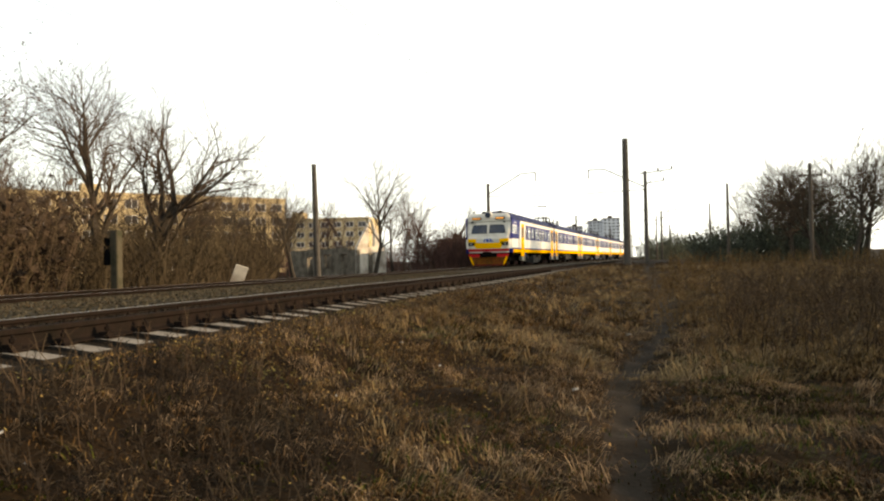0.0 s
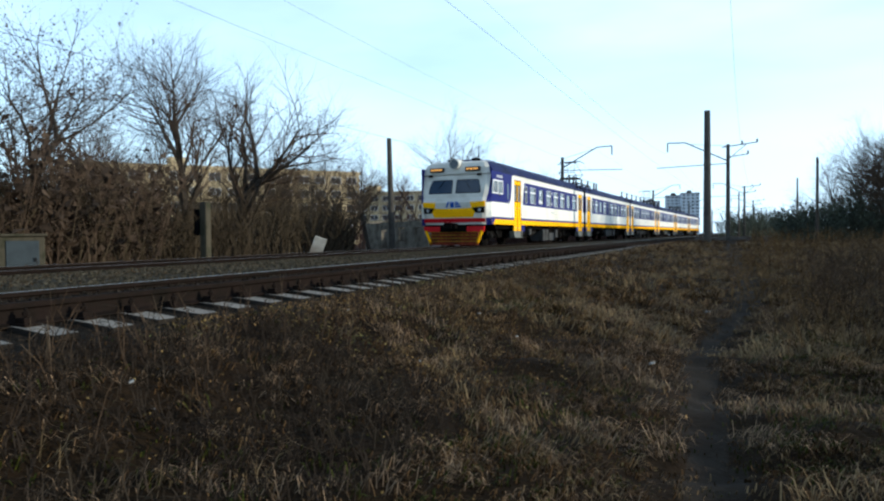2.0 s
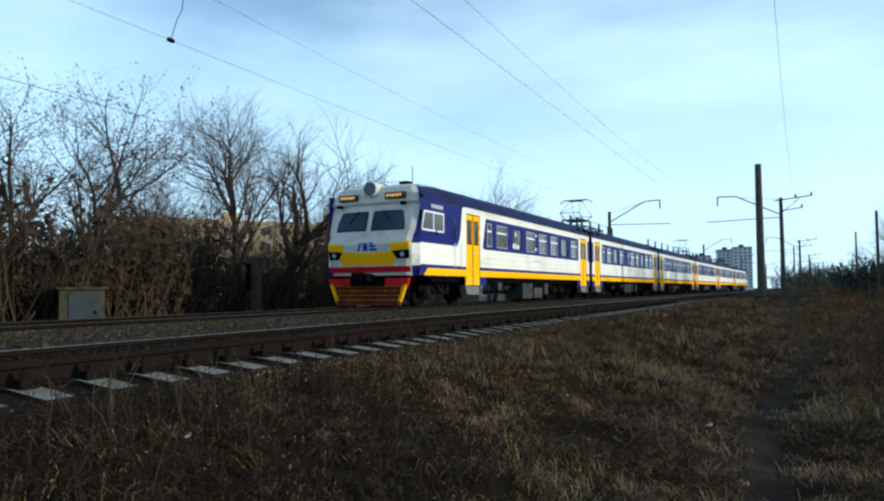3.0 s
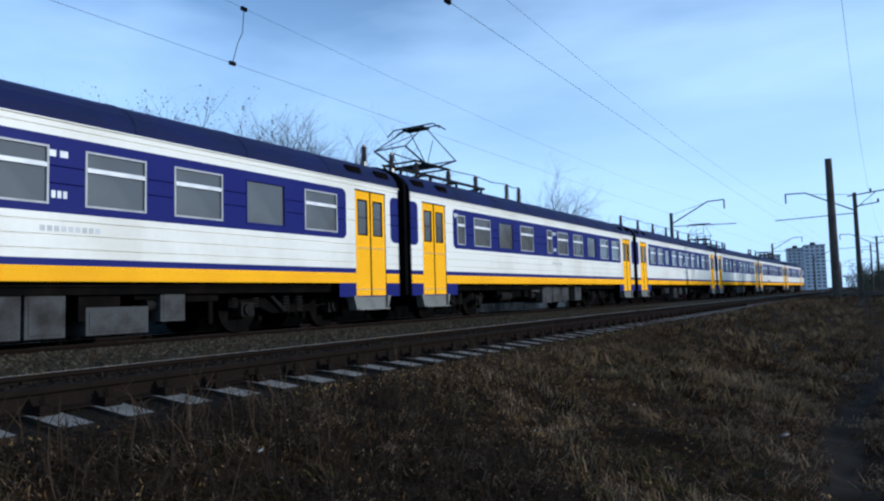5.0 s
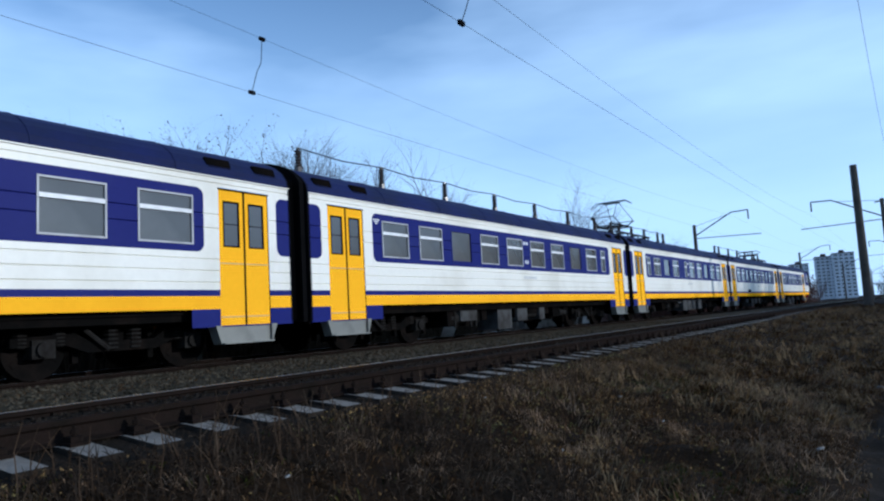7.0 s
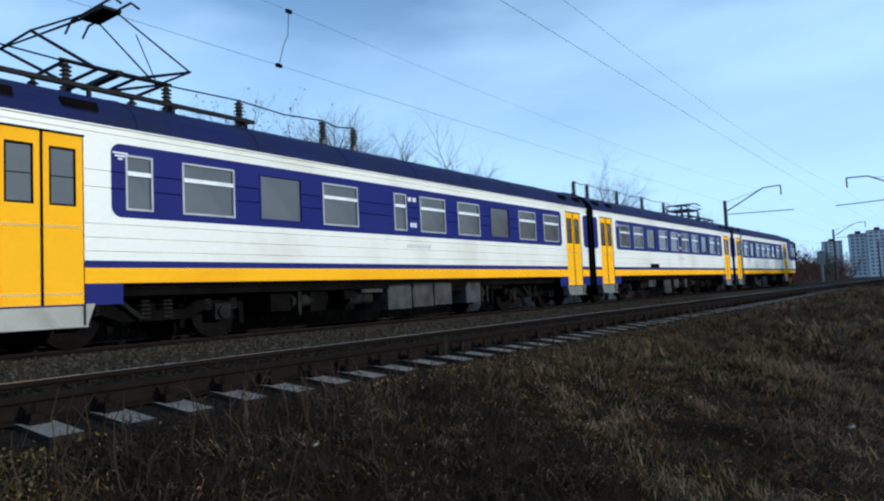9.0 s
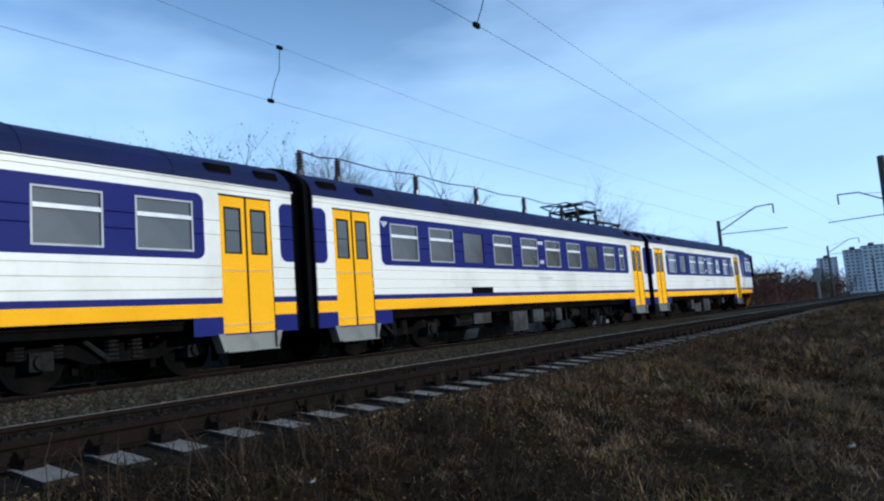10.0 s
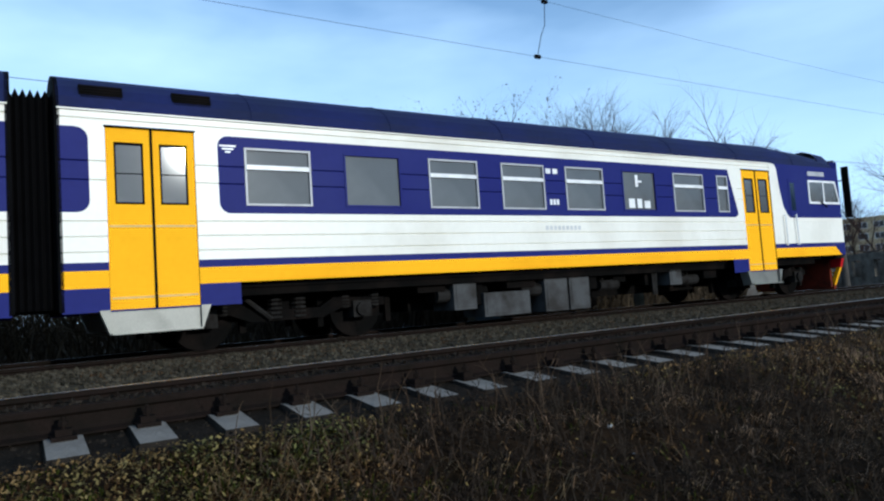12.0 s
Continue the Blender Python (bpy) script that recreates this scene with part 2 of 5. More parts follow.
# ---------- mesh tools ----------
class Shape:
    """Gathers quads, boxes and tubes with material slots for one mesh."""

    def __init__(self):
        self.v, self.f, self.m = [], [], []

    def face(self, pts, mi=0):
        n = len(self.v)
        self.v += [tuple(p) for p in pts]
        self.f.append(tuple(range(n, n + len(pts))))
        self.m.append(mi)

    def box(self, x0, x1, y0, y1, z0, z1, mi=0, at=None):
        n = len(self.v)
        pts = [Vector((x, y, z)) for z in (z0, z1) for y in (y0, y1) for x in (x0, x1)]
        self.v += [tuple(at @ p) if at else tuple(p) for p in pts]
        for q in ((0, 2, 3, 1), (4, 5, 7, 6), (0, 1, 5, 4), (2, 6, 7, 3), (0, 4, 6, 2), (1, 3, 7, 5)):
            self.f.append(tuple(n + i for i in q))
            self.m.append(mi)
        return self

    def tube(self, pts, radii, sides=6, mi=0, caps=True):
        pts = [Vector(p) for p in pts]
        if not isinstance(radii, (list, tuple)):
            radii = [radii] * len(pts)
        n = len(self.v)
        for i, p in enumerate(pts):
            d = (pts[min(i + 1, len(pts) - 1)] - pts[max(i - 1, 0)]).normalized()
            u = d.orthogonal().normalized() if abs(d.z) > 0.9 else d.cross(Vector((0, 0, 1))).normalized()
            w = d.cross(u)
            for k in range(sides):
                a = 2 * math.pi * k / sides
                self.v.append(tuple(p + radii[i] * (u * math.cos(a) + w * math.sin(a))))
        for i in range(len(pts) - 1):
            for k in range(sides):
                k2 = (k + 1) % sides
                self.f.append((n + i * sides + k, n + i * sides + k2, n + (i + 1) * sides + k2, n + (i + 1) * sides + k))
                self.m.append(mi)
        if caps:
            self.f.append(tuple(n + k for k in reversed(range(sides))))
            self.f.append(tuple(n + (len(pts) - 1) * sides + k for k in range(sides)))
            self.m += [mi, mi]
        return self

    def prism(self, outline, lo, hi, axis="x", mi=0):
        """An outline of (a, b) pushed along an axis: x takes (y, z), y takes (x, z), z takes (x, y)."""
        put = {"x": lambda a, b, c: (c, a, b), "y": lambda a, b, c: (a, c, b), "z": lambda a, b, c: (a, b, c)}[axis]
        n, k = len(self.v), len(outline)
        self.v += [put(a, b, lo) for a, b in outline] + [put(a, b, hi) for a, b in outline]
        self.f += [tuple(n + i for i in reversed(range(k))), tuple(n + k + i for i in range(k))]
        self.f += [(n + i, n + (i + 1) % k, n + k + (i + 1) % k, n + k + i) for i in range(k)]
        self.m += [mi] * (k + 2)
        return self

    def mesh(self, name, mats, bevel=0.0, smooth=False):
        me = bpy.data.meshes.new(name)
        me.from_pydata(self.v, [], self.f)
        for m in mats:
            me.materials.append(m)
        me.polygons.foreach_set("material_index", self.m)
        bm = bmesh.new()
        bm.from_mesh(me)
        if bevel:
            bmesh.ops.remove_doubles(bm, verts=bm.verts, dist=0.0004)
            bmesh.ops.bevel(bm, geom=bm.edges[:], offset=bevel, segments=1, affect="EDGES", clamp_overlap=True)
        bmesh.ops.recalc_face_normals(bm, faces=bm.faces)
        if smooth:
            for f in bm.faces:
                f.smooth = True
        bm.to_mesh(me)
        bm.free()
        return me


def part(name, shape, mats, parent=None, label="", bevel=0.0, at=None, smooth=False):
    """Links one mesh as a thing or, with a parent, as a part of it."""
    if not isinstance(mats, (list, tuple)):
        mats = [mats]
    me = shape if isinstance(shape, bpy.types.Mesh) else shape.mesh(name, mats, bevel, smooth)
    ob = new(name, me)
    ob.parent = parent
    if at is not None:
        ob.matrix_basis = at
    return tagged(ob, label)


def quick(name, verts, faces, mat):
    """A large mesh straight from arrays."""
    me = bpy.data.meshes.new(name)
    me.from_pydata(verts, [], faces)
    me.materials.append(mat)
    return me


# ---------- the line of the railway ----------
BEND = 0.000305 / 2          # the tracks bend gently to the east with distance
NEAR, FAR = -5.83, -11.95    # centre lines of the two tracks at y = 0
FAR_DROP = -0.05             # the far track lies a little lower


def bend(y):
    return BEND * min(y * y, 90000.0)


def heading(y):
    return -math.degrees(math.atan(2 * BEND * y))


def smooth01(v, lo, hi):
    t = min(1.0, max(0.0, (v - lo) / (hi - lo)))
    return t * t * (3 - 2 * t)


PROFILE = ((-400, -2.0), (-60, -1.2), (-24, -0.9), (-17.0, -0.55), (-15.2, -0.34), (-14.0, -0.26), (-13.4, -0.20), (-11.3, -0.19), (-10.9, -0.135), (-9.7, -0.085), (-8.4, -0.055),
           (-7.3, -0.055), (-6.95, -0.075), (-6.7, -0.13), (-5.9, -0.15), (-5.2, -0.175), (-4.98, -0.195), (-4.6, -0.238), (-4.42, -0.256), (-4.3, -0.265), (-4.1, -0.29), (-3.1, -0.60), (-2.1, -0.82), (-0.8, -0.98), (0.0, -1.05), (1.0, -1.0), (4.0, -0.95), (12, -0.7), (30, 0.0), (80, 1.5), (400, 3.0))


def lie(x, y):
    """Height of the ground, before its small bumps."""
    r = x - bend(y) if abs(y) < 400 else x
    z = PROFILE[-1][1]
    for (a, za), (b, zb) in zip(PROFILE, PROFILE[1:]):
        if r <= b:
            z = za + (zb - za) * max(0.0, (r - a) / (b - a))
            break
    if r > -4.3:
        rise = smooth01(y, 6, 46)
        low = min(z, -0.1)
        z = z + (-0.12 - low) * rise * (1 - smooth01(r, 12, 40)) * 0.9
    return z


def trail_x(y):
    return -0.05 - 0.32 * math.exp(-((y - 8.5) / 3.2) ** 2) + 0.28 * smooth01(y, 10, 17) - 0.6 * smooth01(y, 20, 42)


def soil(x, y):
    """Ground height with bumps and the sunken trail."""
    r = x - bend(y) if abs(y) < 400 else x
    z = lie(x, y)
    if r > -4.1:
        fade = smooth01(r, -4.1, -3.4)
        z += fade * (0.07 * noise.noise(Vector((x * 0.9, y * 0.9, 0))) + 0.085 * noise.noise(Vector((x * 2.3, y * 2.3, 3))))
        if 1 < y < 60:
            z -= 0.07 * math.exp(-((x - trail_x(y)) / 0.38) ** 2)
    elif r < -15:
        z += 0.15 * noise.noise(Vector((x * 0.3, y * 0.3, 5)))
    return z


def place(az, d):
    """Plan position at a bearing (degrees west of the line's direction) and a distance."""
    return -d * math.sin(radians(az)), d * math.cos(radians(az))


# ---------- ground ----------
def steps(*spans):
    out = []
    for lo, hi, d in spans:
        n = max(1, round((hi - lo) / d))
        out += [lo + (hi - lo) * i / n for i in range(n)]
    return out + [spans[-1][1]]


def build_ground():
    xs = steps((-600, -60, 60), (-60, -16, 2), (-16, -8.5, 0.5), (-8.5, -4.6, 0.3), (-4.6, 4.0, 0.13), (4.0, 12, 0.5), (12, 60, 4), (60, 600, 60))
    ys = steps((-300, -20, 20), (-20, -2, 1), (-2, 16, 0.14), (16, 40, 0.4), (40, 120, 2), (120, 400, 14), (400, 2400, 200))
    nx = len(xs)
    v = [(x + bend(y), y, soil(x + bend(y), y)) for y in ys for x in xs]
    f, mi = [], []
    for j in range(len(ys) - 1):
        for i in range(nx - 1):
            f.append((j * nx + i, j * nx + i + 1, (j + 1) * nx + i + 1, (j + 1) * nx + i))
            r, y = (xs[i] + xs[i + 1]) / 2, (ys[j] + ys[j + 1]) / 2
            x = r + bend(y)
            if -11.0 < r < -6.8:
                mi.append(3)
            elif -15.0 < r < -4.35 + 0.15 * noise.noise(Vector((0, y * 1.3, 0))):
                mi.append(2)
            elif 0 < y < 50 and abs(x - trail_x(y)) < 0.19 + 0.14 * noise.noise(Vector((x, y * 1.5, 9))):
                mi.append(1)
            else:
                mi.append(0)
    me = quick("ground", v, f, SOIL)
    me.materials.append(TRAIL)
    me.materials.append(GRIT)
    me.materials.append(PALEGRIT)
    me.polygons.foreach_set("material_index", mi)
    me.polygons.foreach_set("use_smooth", [True] * len(f))
    tagged(new("ground", me), "dry winter grassland with a trodden trail beside the tracks", "ground", kind="structure")


build_ground()

# ---------- tracks ----------
SLEEPER_STEP, SLEEPER_FIRST = 0.4939, 0.0454
RAIL_HALF = [(-0.075, -0.18), (0.075, -0.18), (0.075, -0.168), (0.022, -0.150), (0.010, -0.130), (0.010, -0.060), (0.036, -0.042), (0.037, -0.010), (0.028, 0.0),
             (-0.028, 0.0), (-0.037, -0.010), (-0.036, -0.042), (-0.010, -0.060), (-0.010, -0.130), (-0.022, -0.150), (-0.075, -0.168)]


def rail_mesh(name, offset, lift=0.0, head=None):
    s = Shape()
    ys = steps((-80, 40, 4), (40, 420, 10))
    k = len(RAIL_HALF)
    for y in ys:
        s.v += [(offset + bend(y) + a, y, b + lift) for a, b in RAIL_HALF]
    for j in range(len(ys) - 1):
        for i in range(k):
            s.f.append((j * k + i, j * k + (i + 1) % k, (j + 1) * k + (i + 1) % k, (j + 1) * k + i))
            s.m.append(1 if i == 8 else 0)
    return s.mesh(name, [RAILSIDE, head or RAILTOP])


def sleeper_mesh():
    """A pre-stressed concrete sleeper: wider at its foot, dished between the rails."""
    s = Shape()
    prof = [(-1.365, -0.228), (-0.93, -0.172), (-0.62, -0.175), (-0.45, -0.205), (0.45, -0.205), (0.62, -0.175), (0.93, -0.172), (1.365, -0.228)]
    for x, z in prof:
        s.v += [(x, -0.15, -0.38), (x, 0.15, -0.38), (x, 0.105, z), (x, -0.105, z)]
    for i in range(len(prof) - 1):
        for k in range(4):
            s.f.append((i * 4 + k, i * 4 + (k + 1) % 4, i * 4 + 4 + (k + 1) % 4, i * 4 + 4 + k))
            # top keeps the concrete colour; the other faces have shade painted in
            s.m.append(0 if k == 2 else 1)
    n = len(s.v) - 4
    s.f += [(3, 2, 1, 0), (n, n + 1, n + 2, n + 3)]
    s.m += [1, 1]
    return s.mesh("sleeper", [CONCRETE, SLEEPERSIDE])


def clip_mesh():
    """Rail fastening: base plate, bent clip and a bolt with its nut."""
    s = Shape()
    s.box(-0.10, 0.10, -0.07, 0.07, -0.178, -0.155)
    s.box(-0.045, 0.06, -0.045, 0.045, -0.155, -0.115)
    s.tube([(0.02, 0, -0.12), (0.02, 0, -0.045)], 0.014, 6)
    s.tube([(0.02, 0, -0.10), (0.02, 0, -0.07)], 0.028, 6)
    return s.mesh("rail_clip", [RAILSIDE])


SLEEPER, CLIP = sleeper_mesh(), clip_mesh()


def build_track(name, centre, drop, pieces_from, pieces_to, label, cant=0.0):
    track = tagged(new(name), label, "railway track", kind="structure")
    track.matrix_basis = pose(0, 0, drop)
    for side in (-1, 1):
        # track_1's near head takes the dark side colour, which paints out its highlight
        part("rail", rail_mesh("rail", centre + side * 0.797, cant if side < 0 else 0.0, RAILSIDE if side > 0 and cant else None), None, track)
    rest = Shape()
    for k in range(-60, 700):
        y = SLEEPER_FIRST + k * SLEEPER_STEP
        at = pose(centre + bend(y), y, cant / 2, 0, math.degrees(cant / 1.594), heading(y)) @ pose(random.uniform(-0.02, 0.02), random.uniform(-0.015, 0.015), random.uniform(-0.008, 0.004), 0, 0, random.uniform(-0.8, 0.8))
        if pieces_from <= k < pieces_to:
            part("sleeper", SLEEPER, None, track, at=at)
            if k < pieces_from + 75:
                for x in (0.80 + 0.115, 0.80 - 0.115, -0.80 + 0.115):
                    part("rail_clip", CLIP, None, track, at=at @ pose(x, 0, 0, 0, 0, 0 if x > 0.8 or x > -0.75 and x < 0 else 180))
        else:
            # same split as the near sleepers: painted-in shade on the lower box
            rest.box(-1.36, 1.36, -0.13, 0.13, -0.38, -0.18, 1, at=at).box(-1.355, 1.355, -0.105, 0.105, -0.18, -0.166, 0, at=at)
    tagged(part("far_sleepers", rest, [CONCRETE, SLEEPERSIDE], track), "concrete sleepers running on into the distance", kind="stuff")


build_track("track_1", NEAR, 0.0, -8, 210, "rusty rails on worn concrete sleepers in gritty ballast", -0.05)
build_track("track_2", FAR, FAR_DROP, -8, 60, "second pair of rails beyond the first track")


def build_ballast():
    rng = np.random.default_rng(4)
    v, f, mi = [], [], []
    n = 34000
    ys = -2 + 30 * rng.random(n) ** 1.5
    rs = np.where(rng.random(n) < 0.55, rng.uniform(-10.9, -6.85, n), rng.uniform(-7.1, -4.45, n))
    for y, r in zip(ys, rs):
        s = rng.uniform(0.012, 0.032)
        x = r + bend(y)
        z = lie(x, y) + s * (-0.55 if r > -5.0 else 0.1 if r > -6.8 else 0.1)
        o = rng.normal(0, 0.35, (6, 3)) + np.array([(1, 0, 0), (-1, 0, 0), (0, 1, 0), (0, -1, 0), (0, 0, 0.8), (0, 0, -0.8)])
        k = len(v)
        v += [(x + s * q[0], y + s * q[1], z + s * q[2]) for q in o]
        f += [(k + a, k + b, k + c) for a, b, c in ((0, 2, 4), (2, 1, 4), (1, 3, 4), (3, 0, 4), (2, 0, 5), (1, 2, 5), (3, 1, 5), (0, 3, 5))]
        mi += [1 if r < -6.8 else 0] * 8
    me = quick("ballast", v, f, BALLAST)
    me.materials.append(GRAVEL)
    me.polygons.foreach_set("material_index", mi)
    tagged(new("ballast", me), "crushed brown ballast stones between the sleepers", "ballast", kind="stuff")


build_ballast()

# ---------- train ----------
HALF, CAR = 1.74, 20.1
GROOVES = (1.48, 1.69, 1.90, 2.46, 2.72, 3.30)
WIN_LO, WIN_HI = 2.15, 3.01
DOOR_W, DOOR_LO, DOOR_HI = 1.17, 0.70, 3.20


def pane_shapes(w, bar):
    """Frame with its crossbar, and the pane, centred on the opening in the y-z plane, outside towards +x."""
    h = WIN_HI - WIN_LO
    fr = Shape()
    t = 0.022
    fr.box(-0.05, 0.012, -w / 2 - 0.01, -w / 2 + t, -h / 2 - 0.01, h / 2 + 0.01)
    fr.box(-0.05, 0.012, w / 2 - t, w / 2 + 0.01, -h / 2 - 0.01, h / 2 + 0.01)
    fr.box(-0.05, 0.0115, -w / 2 + t, w / 2 - t, h / 2 - t, h / 2 + 0.01)
    fr.box(-0.05, 0.0115, -w / 2 + t, w / 2 - t, -h / 2 - 0.01, -h / 2 + t)
    if bar:
        fr.box(-0.04, 0.016, -w / 2 + t, w / 2 - t, 0.110, 0.180, 1)
    pa = Shape().box(-0.032, -0.024, -w / 2 + 0.01, w / 2 - 0.01, -h / 2 + 0.01, h / 2 - 0.01)
    return fr, pa


SHARED = {}


def shared(key, make):
    if key not in SHARED:
        SHARED[key] = make()
    return SHARED[key]


def add_window(car, side, y0, w, bar, trim):
    fr, pa = pane_shapes(w, bar)
    frame_me = shared(("frame", w, bar, trim), lambda: fr.mesh("window_frame", [FRAMEGREY if trim else BLUE, TRIM]))
    pane_me = shared(("pane", w), lambda: pa.mesh("pane", [GLASS]))
    at = pose(side * HALF, y0 + w / 2, (WIN_LO + WIN_HI) / 2, 0, 0, 0 if side > 0 else 180)
    win = part("window", frame_me, None, car, at=at)
    part("pane", pane_me, None, win)


def leaf_mesh():
    """One door leaf, 0.575 wide, with an opening for its window."""
    s = Shape()
    w, h = 0.575, DOOR_HI - DOOR_LO
    lo, hi = 2.14 - DOOR_LO, 3.00 - DOOR_LO
    for a, b, c, d in ((-w / 2, w / 2, 0, lo), (-w / 2, w / 2, hi, h), (-w / 2, -0.185, lo, hi), (0.185, w / 2, lo, hi)):
        s.box(-0.06, -0.02, a, b, c, d)
    s.box(-0.02, -0.012, -w / 2 + 0.02, w / 2 - 0.02, 1.12, 1.15, 1)
    s.box(-0.02, -0.012, -w / 2 + 0.02, w / 2 - 0.02, 0.14, 0.17, 1)
    return s.mesh("door_leaf", [YELLOW, material("door_seam", (0.72, 0.44, 0.10), 0.5)])


def leaf_window():
    s = Shape()
    s.prism([(-0.17, 0.03), (-0.14, 0.0), (0.14, 0.0), (0.17, 0.03), (0.17, 0.80), (0.14, 0.84), (-0.14, 0.84), (-0.17, 0.80)], -0.045, -0.035, "x", 0)
    for a, b, c, d in ((-0.186, -0.165, 0, 0.86), (0.165, 0.186, 0, 0.86), (-0.165, 0.165, 0.83, 0.86), (-0.165, 0.165, 0.0, 0.025)):
        s.box(-0.05, -0.012, a, b, c, d, 1)
    s.box(-0.049, -0.03, -0.165, 0.165, 0.42, 0.435, 1)
    return s.mesh("door_pane", [GLASS, BLACK])


def add_doors(car, side, y0, width=DOOR_W):
    turn = 0 if side > 0 else 180
    leaf, glass = shared("leaf", leaf_mesh), shared("leafwin", leaf_window)
    for k in (0, 1):
        at = pose(side * HALF, y0 + width * (0.25 + 0.5 * k), DOOR_LO, 0, 0, turn)
        lf = part("door_leaf", leaf, None, car, "yellow sliding door leaf", at=at)
        part("door_pane", glass, None, lf, at=pose(0, 0, 2.14 - DOOR_LO))
    seal = shared("seal", lambda: Shape().box(-0.055, -0.008, -0.018, 0.018, 0, DOOR_HI - DOOR_LO).box(-0.055, 0.01, -0.60, 0.60, DOOR_HI - DOOR_LO, DOOR_HI - DOOR_LO + 0.025).mesh("door_seal", [BLACK]))
    part("door_seal", seal, None, car, at=pose(side * HALF, y0 + width / 2, DOOR_LO, 0, 0, turn))

    def step():
        s = Shape()
        s.prism([(-0.58, 0), (0.58, 0), (0.58, -0.29), (-0.58, -0.29)], -0.22, -0.03, "x")
        for a in (-1, 1):
            s.prism([(a * 0.585, 0.02), (a * 0.72, 0.02), (a * 0.60, -0.31), (a * 0.585, -0.31)], -0.20, 0.03, "x")
        s.box(-0.22, 0.10, -0.58, 0.58, -0.315, -0.29)
        return s.mesh("door_step", [STEP])
    part("door_step", shared("step", step), None, car, "grey metal door step", at=pose(side * HALF, y0 + width / 2, DOOR_LO - 0.02, 0, 0, turn))


def side_wall(car, side, windows, doors, band, y_lo, y_hi, skirts, cab_end):
    """Grooved side sheet in painted bands, with openings for windows and doors. band: (start, end) of the blue window band."""
    yb = {y_lo, y_hi, *band, band[0] + 0.16, band[1] - 0.16}
    yb |= {0.28, 0.64, 19.46, 19.82} if not cab_end else {0.28, 0.64} if cab_end == 1 else {19.46, 19.82}
    for y0, w, *_ in windows:
        yb |= {y0, y0 + w}
    for y0 in doors:
        yb |= {y0, y0 + DOOR_W}
    for a, b in skirts:
        yb |= {a, b}
    yb = sorted(y for y in yb if y_lo - 1e-6 <= y <= y_hi + 1e-6)
    zs = [0.68, 1.00, 1.235, 1.345]
    for g in GROOVES:
        zs += [g - 0.014, g, g + 0.014]
    zs += [2.02, 2.10, WIN_LO, 2.18, WIN_HI, 3.025, 3.10, 3.18, DOOR_LO, DOOR_HI, 3.42, 2.00, 2.34]
    zs = sorted(set(zs))
    lip = lambda z: -0.022 if z in GROOVES else 0.0
    s = Shape()
    for y0, y1 in zip(yb, yb[1:]):
        if y1 - y0 < 1e-5:
            continue
        ym = (y0 + y1) / 2
        door = any(d < ym < d + DOOR_W for d in doors)
        for z0, z1 in zip(zs, zs[1:]):
            zm = (z0 + z1) / 2
            if door and DOOR_LO < zm < DOOR_HI:
                continue
            if any(a < ym < a + w for a, w, *_ in windows) and WIN_LO < zm < WIN_HI:
                continue
            if zm < 1.00 and not any(a < ym < b for a, b in skirts):
                continue
            inband = (band[0] < ym < band[1] or (cab_end != 2 and 0.2 < ym < 0.64) or (cab_end != 1 and 19.46 < ym < 19.9)) and 2.02 < zm < 3.18
            mi = 2 if zm < 1.235 else 1 if zm < 1.345 else 0
            if zm < 1.00:
                mi = 1
            if inband:
                mi = 1
            s.face([(side * (HALF + lip(z)), y, z) for y, z in ((y0, z0), (y1, z0), (y1, z1), (y0, z1))], mi)
    # rounded white corners of the band
    ends = [(band[0], 1), (band[1], -1)] + ([(0.64, -1)] if cab_end != 2 else []) + ([(19.46, 1)] if cab_end != 1 else [])
    for by, d in ends:
        for bz, e in ((2.02, 1), (3.18, -1)):
            arc = [(by + d * (0.16 - 0.16 * math.cos(t * math.pi / 10)), bz + e * (0.16 - 0.16 * math.sin(t * math.pi / 10))) for t in range(6)]
            s.face([(side * (HALF + 0.003), y, z) for y, z in [(by, bz)] + arc], 0)
    # gutter
    s.box(min(side * HALF, side * (HALF + 0.03)), max(side * HALF, side * (HALF + 0.03)), y_lo, y_hi, 3.405, 3.425, 0)
    part("side_wall", s, [WHITE, BLUE, YELLOW], car)


def arch(n=14, rise=0.80, half=HALF, base=3.42):
    return [(half * math.cos(math.pi * k / n), base + rise * math.sin(math.pi * k / n)) for k in range(n + 1)]


